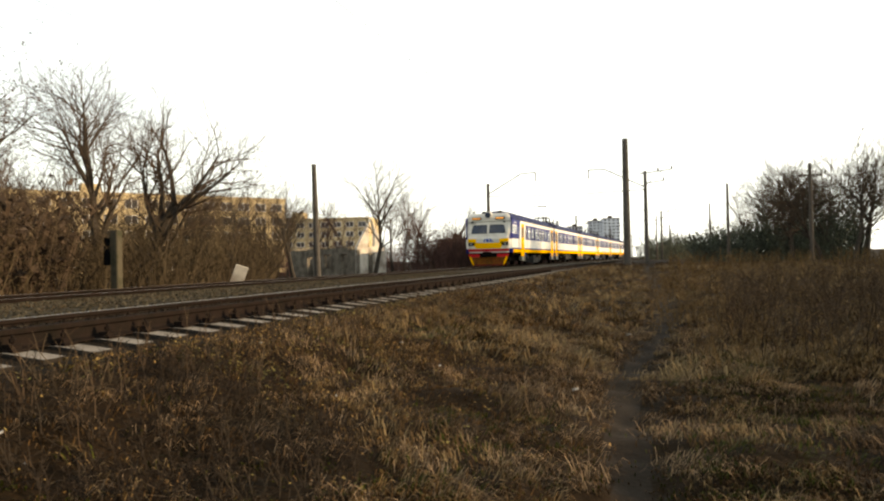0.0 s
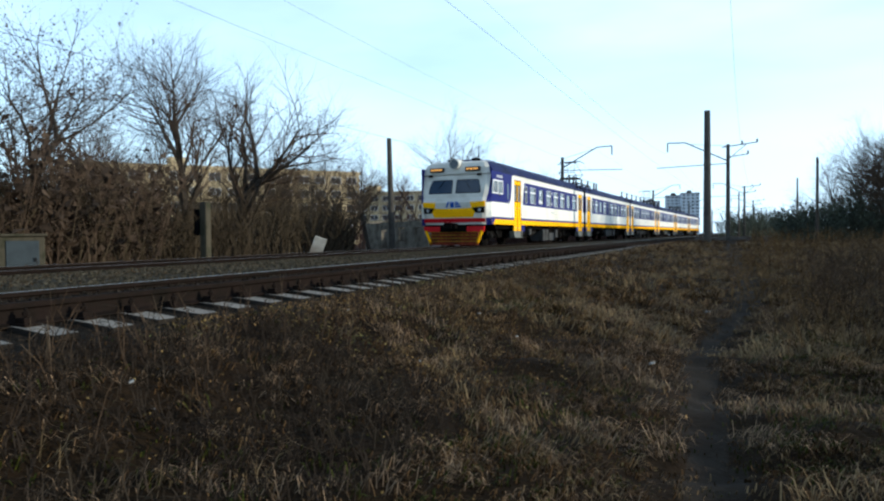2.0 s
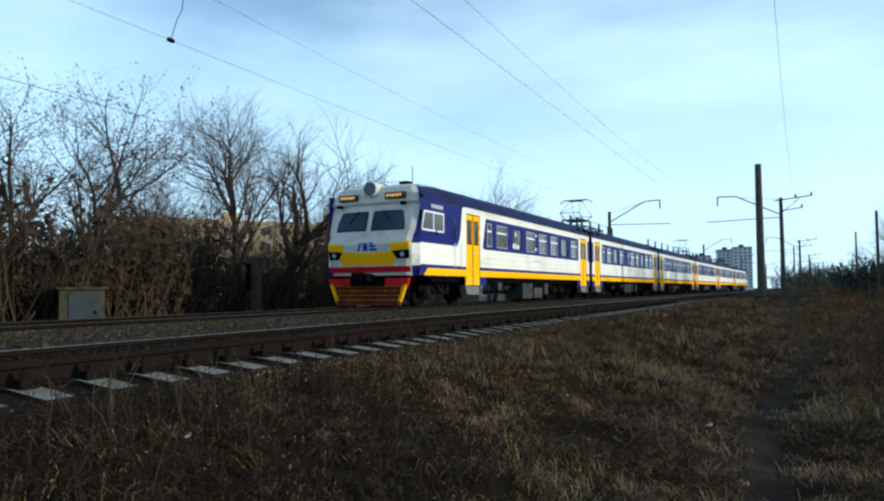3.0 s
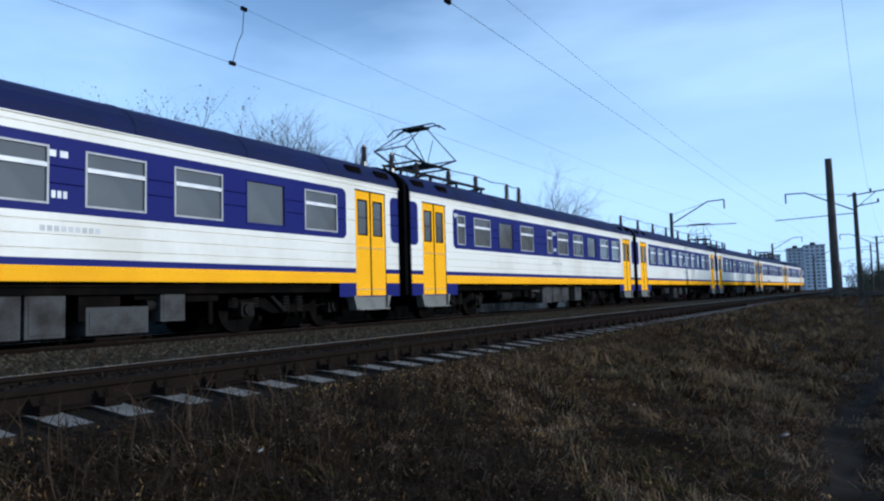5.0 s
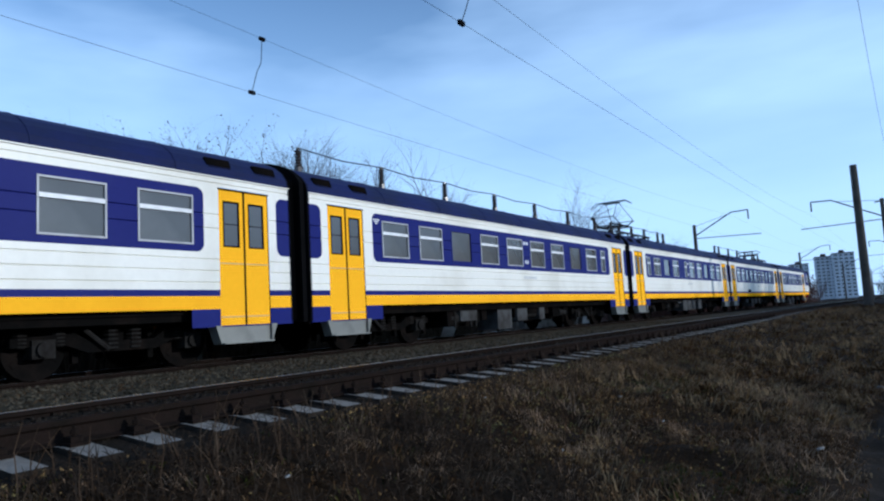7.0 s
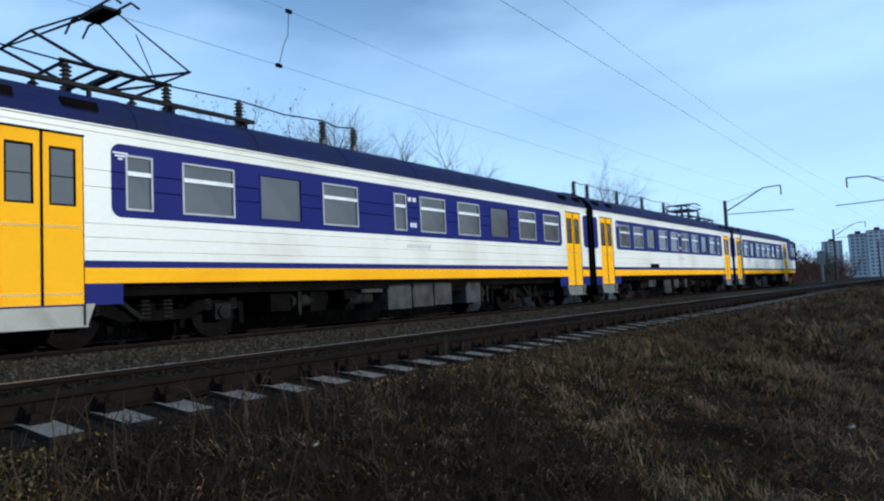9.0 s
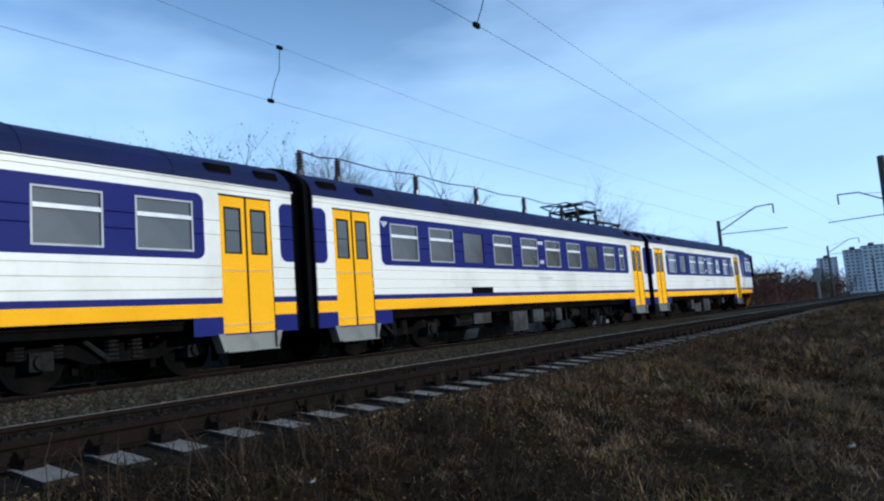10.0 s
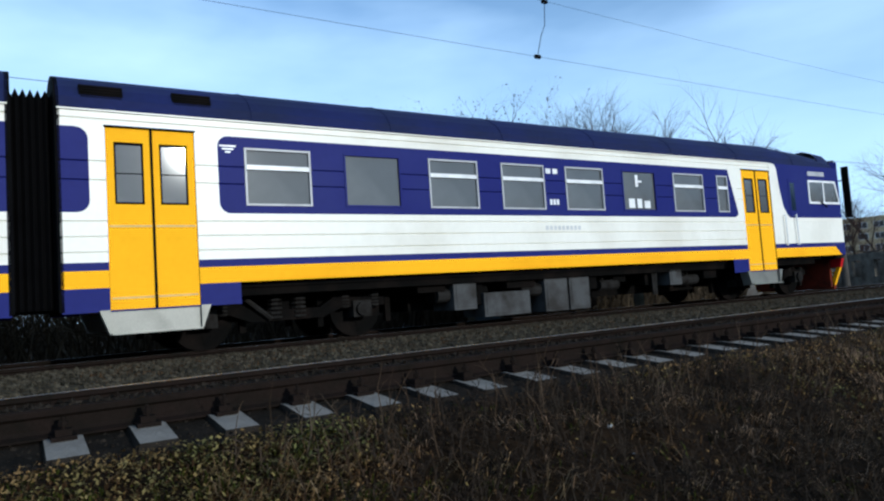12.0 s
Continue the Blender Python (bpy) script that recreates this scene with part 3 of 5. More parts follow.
def roof(car, y_lo, y_hi, cab_end):
    s = Shape()
    secs = [(y_lo, 1.0, 0), (y_hi, 1.0, 0)]
    if cab_end == 2:
        secs = [(0.98, 0.54, 0), (1.35, 0.69, 0), (2.0, 0.84, 0), (3.0, 0.97, 0), (3.6, 1.0, 0), (y_hi, 1.0, 0)]
    if cab_end == 1:
        secs = [(y_lo, 1.0, 0), (20.1 - 3.6, 1.0, 0), (20.1 - 3.0, 0.97, 0), (20.1 - 2.0, 0.84, 0), (20.1 - 1.35, 0.69, 0), (20.1 - 0.98, 0.54, 0)]
    n = 15
    for y, k, dz in secs:
        s.v += [(x, y, z + dz) for x, z in arch(rise=0.80 * k)]
    for j in range(len(secs) - 1):
        for i in range(n - 1):
            s.f.append((j * n + i, j * n + i + 1, (j + 1) * n + i + 1, (j + 1) * n + i))
            s.m.append(0)
    s.f += [tuple(range(n - 1, -1, -1)), tuple(range((len(secs) - 1) * n, len(secs) * n))]
    s.m += [0, 0]
    part("roof", s, ROOF, car, "dark blue arched roof")
    seam = shared("seam", lambda: Shape().tube([(x * 1.003, 0, z + 0.004) for x, z in arch()], 0.007, 4).mesh("roof_seam", [ROOF]))
    for y in steps((y_lo + 2.6, y_hi - 2.6, 2.5)):
        part("roof_seam", seam, None, car, at=pose(0, y, 0))
    for side in (-1, 1):
        for y in ([] if cab_end == 2 else [0.55, 1.75]) + ([] if cab_end == 1 else [17.9, 19.0]):
            g = Shape()
            g.box(-0.03, 0.05, 0, 0.55, 0, 0.24, 0)
            for k in range(5):
                g.box(0.05, 0.062, 0.02, 0.53, 0.02 + k * 0.045, 0.045 + k * 0.045, 1)
            part("roof_vent", g, [BLACK, UNDER], car, at=pose(side * 1.64, y + (0.55 if side < 0 else 0), 3.56, 0, -20 if side > 0 else -20, 0 if side > 0 else 180))


def wheelset(bogie, y):
    s = Shape()
    for x in (-0.80, 0.80):
        s.tube([(x - 0.065, 0, 0), (x + 0.065, 0, 0)], 0.475, 20)
        s.tube([(x - 0.09, 0, 0), (x - 0.06, 0, 0)], 0.505, 20)
        s.tube([(x + 0.066, 0, 0), (x + 0.09, 0, 0)], 0.16, 10)
    s.tube([(-1.0, 0, 0), (1.0, 0, 0)], 0.085, 8)
    for a in range(3):
        t = a * 2.094
        s.box(0.866, 0.874, -0.05, 0.05, 0.2, 0.4, at=Matrix.Rotation(t, 4, "X"))
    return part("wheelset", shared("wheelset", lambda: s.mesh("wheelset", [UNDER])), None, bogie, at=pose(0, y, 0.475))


WHEELSETS = []


def add_bogie(car, y):
    def frame_mesh():
        s = Shape()
        for x in (-1, 1):
            s.prism([(-1.75, 0.52), (-1.75, 0.66), (-0.8, 0.70), (-0.55, 0.55), (0.55, 0.55), (0.8, 0.70), (1.75, 0.66), (1.75, 0.52), (0.95, 0.52), (0.6, 0.38), (-0.6, 0.38), (-0.95, 0.52)], x * 1.05 - 0.07, x * 1.05 + 0.07, "x")
            for a in (-1.3, 1.3):
                s.box(x * 1.05 - 0.13, x * 1.05 + 0.13, a - 0.17, a + 0.17, 0.34, 0.62, 1)
                s.tube([(x * 1.18, a, 0.475), (x * 1.24, a, 0.475)], 0.12, 12, 1)
                for b in (-0.28, 0.28):
                    for q in range(4):
                        s.tube([(x * 1.05, a + b, 0.52 + q * 0.055), (x * 1.05, a + b, 0.545 + q * 0.055)], 0.095, 8, 1)
                    s.tube([(x * 1.05, a + b, 0.50), (x * 1.05, a + b, 0.74)], 0.07, 8)
            for b in (-0.2, 0.2):
                for q in range(6):
                    s.tube([(x * 1.08, b, 0.42 + q * 0.07), (x * 1.08, b, 0.455 + q * 0.07)], 0.12, 8, 1)
                s.tube([(x * 1.08, b, 0.40), (x * 1.08, b, 0.86)], 0.08, 8)
            s.tube([(x * 1.2, -0.7, 0.75), (x * 1.2, -0.3, 0.42)], 0.04, 6, 1)
            s.box(x * 1.22 - 0.02, x * 1.22 + 0.02, -1.15, 1.05, 0.80, 0.86, 1)
            for a in (-0.66, 0.66, -1.95, 1.95):
                s.box(x * 0.8 - 0.05, x * 0.8 + 0.05, a - 0.05, a + 0.05, 0.22, 0.75)
        s.box(-1.0, 1.0, -0.3, 0.3, 0.5, 0.82)
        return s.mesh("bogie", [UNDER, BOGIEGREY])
    b = part("bogie", shared("bogie", frame_mesh), None, car, at=pose(0, y, 0))
    for a in (-1.3, 1.3):
        WHEELSETS.append(wheelset(b, a))


def insulator_mesh():
    s = Shape()
    s.tube([(0, 0, -0.1), (0, 0, 0.02)], 0.09, 8)
    pts, rad = [], []
    for k in range(6):
        z = 0.02 + k * 0.07
        pts += [(0, 0, z), (0, 0, z + 0.02), (0, 0, z + 0.05)]
        rad += [0.05, 0.10, 0.055]
    s.tube(pts, rad, 10)
    s.tube([(0, 0, 0.43), (0, 0, 0.48)], 0.045, 8)
    return s.mesh("roof_insulator", [PORCELAIN])


def arch_z(x):
    return 3.42 + 0.80 * math.sqrt(max(0.0, 1 - (x / HALF) ** 2))


def add_insulators(car, ys, x=0.75):
    z = arch_z(x) + 0.08
    for y in ys:
        part("roof_insulator", shared("insulator", insulator_mesh), None, car, at=pose(x, y, z))
    s = Shape()
    for a, b in zip(ys, ys[1:]):
        s.tube([(x, a, z + 0.47), (x, (a + b) / 2, z + 0.40), (x, b, z + 0.47)], 0.016, 5)
    part("roof_cable", s, BLACK, car)


def add_pantograph(car, y, raised, flip=1):
    """Diamond pantograph on a roof platform: four insulators, two lower arms, two upper arms and the collector head."""
    deck = Shape()
    for x in (-0.95, 0.95):
        deck.box(x - 0.04, x + 0.04, y - 2.3, y + 2.6, 4.20, 4.27)
        for a in (-2.2, -0.7, 0.8, 2.4):
            deck.box(x - 0.03, x + 0.03, y + a - 0.03, y + a + 0.03, 3.98, 4.20)
    for a in (-2.2, -0.9, 0.9, 2.5):
        deck.box(-0.95, 0.95, y + a - 0.03, y + a + 0.03, 4.20, 4.26)
    part("roof_platform", deck, STEEL, car, "dark roof platform")
    for x in (-0.6, 0.6):
        for a in (-0.9, 0.9):
            part("roof_insulator", shared("insulator", insulator_mesh), None, car, at=pose(x, y + a, 4.22))
    zb = 4.72
    pan = part("pantograph", Shape().box(-0.64, 0.64, y - 0.06, y + 0.06, zb - 0.04, zb + 0.04), STEEL, car, "raised pantograph" if raised else "folded pantograph")
    s = Shape()
    for x in (-0.6, 0.6):
        s.tube([(x, y - 1.0, zb), (x, y + 1.0, zb)], 0.035, 6)
    for a in (-0.9, -0.35, 0.35, 0.9):
        s.tube([(-0.6, y + a, zb), (0.6, y + a, zb)], 0.03, 6)
    part("base_frame", s, STEEL, pan)
    top = 5.93 if raised else 5.02
    knee = (1.42, 5.08) if raised else (1.75, 4.90)
    for d in (-1, 1):
        low, up = Shape(), Shape()
        for x in (-0.55, 0.55):
            low.tube([(x, y + d * 0.35, zb), (x * 1.05, y + d * knee[0], knee[1])], [0.032, 0.026], 6)
            up.tube([(x * 1.05, y + d * knee[0], knee[1]), (x * 0.6, y + d * 0.12, top)], [0.019, 0.016], 5)
        low.tube([(-0.6, y + d * knee[0], knee[1]), (0.6, y + d * knee[0], knee[1])], 0.022, 5)
        up.tube([(-0.55, y + d * knee[0], knee[1]), (0.3, y + d * 0.5, knee[1] + (top - knee[1]) * 0.65)], 0.012, 4)
        part("lower_arm", low, STEEL, pan)
        part("upper_arm", up, STEEL, pan)
    head = Shape()
    for d in (-0.16, 0.16):
        head.tube([(-1.0, y + d, top - 0.12), (-0.75, y + d, top + 0.06), (0.75, y + d, top + 0.06), (1.0, y + d, top - 0.12)], 0.022, 6)
    head.box(-0.4, 0.4, y - 0.18, y + 0.18, top - 0.02, top + 0.03)
    part("collector_head", head, STEEL, pan)


def add_equipment(car, boxes, mat=None):
    for y0, y1, z0, z1, x in boxes:
        s = Shape().box(x - 0.75, x, y0, y1, z0, z1)
        for k in (0.0,):
            s.box(x, x + 0.012, y0 + 0.05, y1 - 0.05, z0 + 0.05, z1 - 0.05)
        part("equipment_box", s, mat or GEARBOX, car, "grey underfloor equipment box", bevel=0.012)


def underframe(car, y_lo, y_hi):
    s = Shape()
    s.box(-1.55, 1.55, y_lo + 0.05, y_hi - 0.05, 0.92, 1.02)
    for x in (-1.45, 1.45):
        s.box(x - 0.05, x + 0.05, y_lo + 0.3, y_hi - 0.3, 0.80, 0.94)
    s.box(-0.6, 0.6, 6.0, 14.2, 0.35, 0.92)
    rng = random.Random(int(y_lo * 100) + len(WHEELSETS))
    for k in range(9):
        y = 5.8 + k * 0.98
        w, h = rng.uniform(0.3, 0.8), rng.uniform(0.2, 0.55)
        s.box(0.7, 1.3 + rng.uniform(0, 0.1), y, y + w, 0.92 - h, 0.92)
    for k in range(5):
        y = rng.uniform(5.5, 14)
        s.tube([(1.42, y, 0.86), (1.42, y + rng.uniform(0.5, 2.0), 0.84)], 0.03, 6)
    s.tube([(1.1, 6.2, 0.62), (1.1, 7.4, 0.62)], 0.17, 10)
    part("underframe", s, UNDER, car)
    for k in range(4):
        y = 5.6 + k * 2.3 + rng.uniform(0, 0.8)
        t = Shape().tube([(1.25, y, 0.60), (1.25, y + rng.uniform(0.5, 0.9), 0.60)], rng.uniform(0.10, 0.16), 10)
        for q in (0.1, 0.4):
            t.box(1.22, 1.28, y + q, y + q + 0.04, 0.60, 0.93)
        part("air_tank", t, BOGIEGREY, car, bevel=0.0)
    for k in range(3):
        y = rng.uniform(5.6, 13.6)
        part("hanging_bracket", Shape().prism([(y, 0.93), (y + 0.12, 0.93), (y + 0.09, 0.32), (y + 0.02, 0.32)], 1.38, 1.42, "x"), BOGIEGREY, car)


def end_wall(car, y, out_sign, first, tall=True):
    s = Shape()
    outline = [(-HALF, 0.70), (HALF, 0.70), (HALF, 3.42)] + arch()[1:-1] + [(-HALF, 3.42)]
    s.prism(outline, y - 0.03, y + 0.03, "y")
    # painted black in place of the shade between the cars
    part("end_wall", s, BLACK, car)
    if first:
        b = Shape()
        rings = 13
        for k in range(rings):
            w = 0.0 if k % 2 else 0.08
            yy = y + out_sign * (0.03 + k * 0.043)
            b.v += [(-1.42 - w, yy, 0.75), (1.42 + w, yy, 0.75), (1.42 + w, yy, 3.62 + w), (-1.42 - w, yy, 3.62 + w)]
        for k in range(rings - 1):
            for a in range(4):
                b.f.append((k * 4 + a, k * 4 + (a + 1) % 4, k * 4 + 4 + (a + 1) % 4, k * 4 + 4 + a))
                b.m.append(0)
        b.f += [(3, 2, 1, 0), tuple(range(rings * 4 - 4, rings * 4))]
        b.m += [0, 0]
        if tall:
            col = Shape().prism([(-1.66, 0.70), (1.66, 0.70), (1.66, 3.50)] + [(a * 0.97, c + 0.05) for a, c in arch()[1:-1]] + [(-1.66, 3.50)], y - 0.16, y - 0.035, 'y')
            part("end_collar", col, BLACK, car)
        part("gangway_bellows", b, BLACK, car, "black rubber gangway bellows between cars")


def bars(car, name, y, z, w, h, n, mat, side=1):
    """Unreadable lettering: a row of plain bars."""
    s = Shape()
    for k in range(n):
        a = y + w * k / n
        s.box(0, 0.004, a, a + w / n * 0.68, z, z + h)
    part(name, s, mat, car, at=pose(HALF + 0.001, 0, 0))


def cab(car, flip):
    """Driver's cab at the y = 0 end (turned about for the tail car): moulded front, two windscreens, displays, lamps, plough and coupler."""
    turn = pose(0, 0, 0) if not flip else pose(0, 20.1, 0, 0, 0, 180)
    levels = [(0.98, 0.50, 1.49), (1.30, 0.42, 1.52), (1.65, 0.35, 1.55), (1.99, 0.31, 1.56), (2.23, 0.42, 1.57), (2.41, 0.47, 1.62), (3.06, 0.67, 1.66), (3.25, 0.72, 1.66), (3.33, 0.65, 1.65), (3.61, 0.69, 1.60), (3.81, 0.79, 1.48), (3.91, 0.98, 1.30)]
    up = lambda z: z + 0.05 + 0.06 * smooth01(z, 1.95, 2.25)
    front = turn @ Matrix.Diagonal((0.90, 1.0, 1.0, 1.0))

    def fy(z):
        for (a, ya, _), (b, yb2, _) in zip(levels, levels[1:]):
            if a <= z <= b:
                return ya + (yb2 - ya) * (z - a) / (b - a)
        return levels[-1][1]

    def row(z, y, w, lift=0.0):
        r = 0.10
        pts = []
        for k in range(-10, 11):
            x = w * k / 10
            e = max(0.0, abs(x) - (w - r)) / r
            bow = 0.10 * (x / w) ** 2
            pts.append((x, y + bow + r * (1 - math.sqrt(max(0.0, 1 - e * e))) * 0.8 - lift, z))
        return pts
    s = Shape()
    rows = [row(z, y, w) for z, y, w in levels]
    for a, b in zip(rows, rows[1:]):
        for i in range(len(a) - 1):
            s.face([a[i], a[i + 1], b[i + 1], b[i]], 0)
    top = rows[-1]
    s.face(list(reversed([(x, y + 0.0, z) for x, y, z in top])) + [(-1.30, 1.6, 3.94), (1.30, 1.6, 3.94)], 0)
    for sx in (-1, 1):
        for (za, ya, wa), (zb, yb2, wb) in zip(levels, levels[1:]):
            ra, rb = row(za, ya, wa)[0 if sx < 0 else -1], row(zb, yb2, wb)[0 if sx < 0 else -1]
            if za < 3.4:
                m = 1 if za < 1.2 else 4 if za < 1.95 else 1
                s.face([ra, (sx * HALF, 0.74, za), (sx * HALF, 0.74, zb), rb], m)
            else:
                s.face([ra, (sx * HALF, 1.5, 3.42), (sx * HALF * 0.93, 1.5, 3.66), rb], 3)
    part("cab_front", s, [SHADEDFRONT, BLUE, YELLOW, ROOF, WHITE], car, "pale moulded driver's cab front", at=turn)

    def skin(name, outline, mat, lift, label="", parent=car):
        """A panel laid on the front, outline in (x, z)."""
        def at_skin(x, z):
            x, z = x * 0.90, up(z)
            e = max(0.0, abs(x) - 1.46) / 0.12
            return x, fy(z) + 0.10 * (x / 1.56) ** 2 + 0.08 * (1 - math.sqrt(max(0.0, 1 - min(1.0, e) ** 2))) - lift, z

        def span(x):
            zs = []
            for (xa, za), (xb, zb) in zip(outline, outline[1:] + outline[:1]):
                if min(xa, xb) - 1e-9 <= x <= max(xa, xb) + 1e-9:
                    zs += [za, zb] if abs(xb - xa) < 1e-9 else [za + (zb - za) * (x - xa) / (xb - xa)]
            return min(zs), max(zs)
        sh = Shape()
        lo, hi = min(q[0] for q in outline), max(q[0] for q in outline)
        cols = sorted({*(q[0] for q in outline), *[lo + (hi - lo) * k / 12 for k in range(13)]})
        for xa, xb in zip(cols, cols[1:]):
            (a0, a1), (b0, b1) = span(xa), span(xb)
            for k in range(4):
                u, w = k / 4, (k + 1) / 4
                sh.face([at_skin(xa, a0 + (a1 - a0) * u), at_skin(xb, b0 + (b1 - b0) * u), at_skin(xb, b0 + (b1 - b0) * w), at_skin(xa, a0 + (a1 - a0) * w)])
        top = [at_skin(x, span(x)[1]) for x in cols]
        low = [at_skin(x, span(x)[0]) for x in cols]
        for edge in (top, low):
            for q0, q1 in zip(edge, edge[1:]):
                sh.face([q0, q1, (q1[0], q1[1] + 0.03, q1[2]), (q0[0], q0[1] + 0.03, q0[2])])
        return part(name, sh, mat, parent, label, at=turn if parent is car else None)
    for sx in (-1, 1):
        rim = [(sx * x, z) for x, z in ((0.09, 2.30), (1.38, 2.30), (1.44, 2.36), (1.36, 2.90), (1.30, 2.95), (0.15, 2.95), (0.10, 2.90))]
        skin("windscreen_rim", rim, BLACK, 0.006)
        skin("windscreen", [(sx * x, z) for x, z in ((0.13, 2.34), (1.36, 2.34), (1.39, 2.38), (1.32, 2.88), (1.28, 2.91), (0.18, 2.91), (0.14, 2.88))], CABGLASS, 0.012, "dark windscreen glass")
        w = Shape().tube([(sx * 0.5, fy(3.07) - 0.02, 3.09), (sx * 0.85, fy(2.7) - 0.02, 2.66)], 0.012, 4)
        part("wiper", w, BLACK, car, at=front)
        d = Shape().box(sx * 0.98 - 0.40, sx * 0.98 + 0.40, 0.60, 0.90, 3.42, 3.62)
        disp = part("destination_display", d, SIGNBOX, car, "black display with amber lights", bevel=0.01, at=front)
        t = Shape()
        for k in range(6):
            x = sx * 0.98 - 0.32 + k * 0.108
            t.box(x, x + 0.07, 0.594, 0.60, 3.475 + 0.02 * (k % 2), 3.565)
        part("display_characters", t, DISPLAY, disp)
        skin("nose_stripe", [(sx * x, z) for x, z in ((0.0, 1.27), (1.05, 1.27), (1.22, 1.58), (1.10, 1.70), (0.0, 1.66))], YELLOW, 0.006, "yellow nose stripe")
        skin("cheek_stripe", [(sx * x, z) for x, z in ((1.00, 1.70), (1.70, 1.76), (1.71, 1.99), (0.92, 1.97))], YELLOW, 0.008, "yellow cheek stripe")
        skin("lamp_housing", [(sx * x, z) for x, z in ((1.02, 1.70), (1.68, 1.74), (1.66, 1.46), (1.22, 1.46))], BLACK, 0.008, "dark headlamp housing")
        lamp = Shape().tube([(sx * 1.42, 0.40, 1.65), (sx * 1.42, 0.50, 1.65)], 0.08, 14)
        part("headlamp", lamp, LAMP, car, at=front)
        side_box = Shape().prism([(sx * 0.72, 0.66), (sx * 1.60, 0.66), (sx * 1.68, 0.91), (sx * 0.72, 0.91)], 0.42, 0.54, "y")
        part("buffer_box", side_box, RED, car, "bright red bumper box", at=front)
        # black block that stands for the shade above the bumper box
        part("bumper_shadow_gap", Shape().box(sx * 0.70, sx * 1.62, 0.50, 0.80, 0.91, 1.0), BLACK, car, at=front)
        visor = Shape().box(sx * 1.34 - 0.10, sx * 1.34 + 0.10, 0.55, 0.68, 3.20, 3.31)
        part("camera_box", visor, BLACK, car, bevel=0.015, at=front)
        if flip and sx < 0:
            mirror = Shape().box(-1.80, -1.62, 0.24, 0.32, 2.05, 3.50).tube([(-1.5, 0.72, 3.1), (-1.7, 0.30, 3.1)], 0.02, 5)
            part("side_mirror", mirror, BLACK, car, "tall black side mirror", bevel=0.01, at=turn)
        # cab side sheet with its window
        cw = Shape()
        for y0, y1, z0, z1, m in ((0.74, 4.0, 1.00, 1.235, 2), (0.74, 4.0, 1.235, 1.345, 1), (0.74, 4.0, 1.345, 2.02, 0), (2.30, 4.0, 2.02, 3.42, 1), (0.74, 2.30, 2.02, 2.40, 1), (0.74, 2.30, 3.02, 3.42, 1)):
            cw.face([(sx * HALF, y0, z0), (sx * HALF, y1, z0), (sx * HALF, y1, z1), (sx * HALF, y0, z1)], m)
        part("door_surround", Shape().prism([(3.22, 2.0), (4.0, 2.0), (4.0, 3.42), (3.84, 3.42), (3.74, 3.39), (3.68, 3.30), (3.60, 2.70), (3.50, 2.30), (3.36, 2.10)], sx * (HALF + 0.002), sx * (HALF + 0.006), "x"), WHITE, car, at=turn)
        part("corner_stripe", Shape().prism([(1.22, 1.24), (0.94, 1.0), (0.745, 1.0), (0.745, 1.24)], sx * (HALF + 0.001), sx * (HALF + 0.005), "x"), BLUE, car, at=turn)
        for z in (1.50, 1.72, 1.92):
            part("side_rib", Shape().box(min(sx * HALF, sx * (HALF + 0.008)), max(sx * HALF, sx * (HALF + 0.008)), 0.76, 3.0, z, z + 0.012), WHITE, car, at=turn)
        part("cab_side", cw, [WHITE, BLUE, YELLOW], car, at=turn)
        def ringed(inset):
            """Raked outline with rounded corners, in (y, z)."""
            q = [(0.79 + inset, 2.40 + inset), (2.30 - inset, 2.40 + inset), (2.30 - inset, 3.04 - inset), (0.95 + inset, 3.04 - inset)]
            pts = []
            for n, (a, b) in enumerate(q):
                (pa, pb), (na, nb) = q[n - 1], q[(n + 1) % 4]
                for (ea, eb), w in (((pa, pb), 0.09), ((pa, pb), 0.03), ((na, nb), 0.03), ((na, nb), 0.09)):
                    d = math.hypot(ea - a, eb - b)
                    pts.append((a + (ea - a) * w / d, b + (eb - b) * w / d))
            return pts
        cwin, o, n = Shape(), ringed(0.0), ringed(0.055)
        for k in range(len(o)):
            m = (k + 1) % len(o)
            for x0, x1 in ((sx * (HALF - 0.03), sx * (HALF + 0.022)),):
                cwin.face([(x1, *o[k]), (x1, *o[m]), (x1, *n[m]), (x1, *n[k])])
                cwin.face([(x0, *o[k]), (x0, *o[m]), (x1, *o[m]), (x1, *o[k])])
                cwin.face([(x0, *n[k]), (x0, *n[m]), (x1, *n[m]), (x1, *n[k])])
        cwin.box(sx * HALF - 0.03, sx * HALF + 0.02, 1.56, 1.61, 2.45, 2.99)
        wn = part("cab_window", cwin, TRIM, car, "white-framed cab window", at=turn)
        part("pane", Shape().prism(ringed(0.03), sx * HALF - 0.012, sx * HALF + 0.004, "x"), GLASS, wn)
        part("roof_plate", Shape().box(min(sx * HALF, sx * (HALF + 0.01)), max(sx * HALF, sx * (HALF + 0.01)), 1.45, 2.25, 3.16, 3.28), FRAMEGREY, car, bevel=0.004, at=turn)
        part("cab_door", Shape().box(sx * HALF - 0.01, sx * HALF + 0.006, 2.86, 3.22, 2.04, 3.05).box(sx * HALF - 0.01, sx * HALF + 0.012, 2.93, 3.15, 2.20, 2.95, 1), [BLUE, CABGLASS], car, "narrow driver's door", bevel=0.01, at=turn)
        part("wiper_arm", Shape().tube([(sx * (HALF + 0.03), 1.78, 2.46), (sx * (HALF + 0.10), 1.62, 2.30)], 0.022, 5), BLACK, car, at=turn)
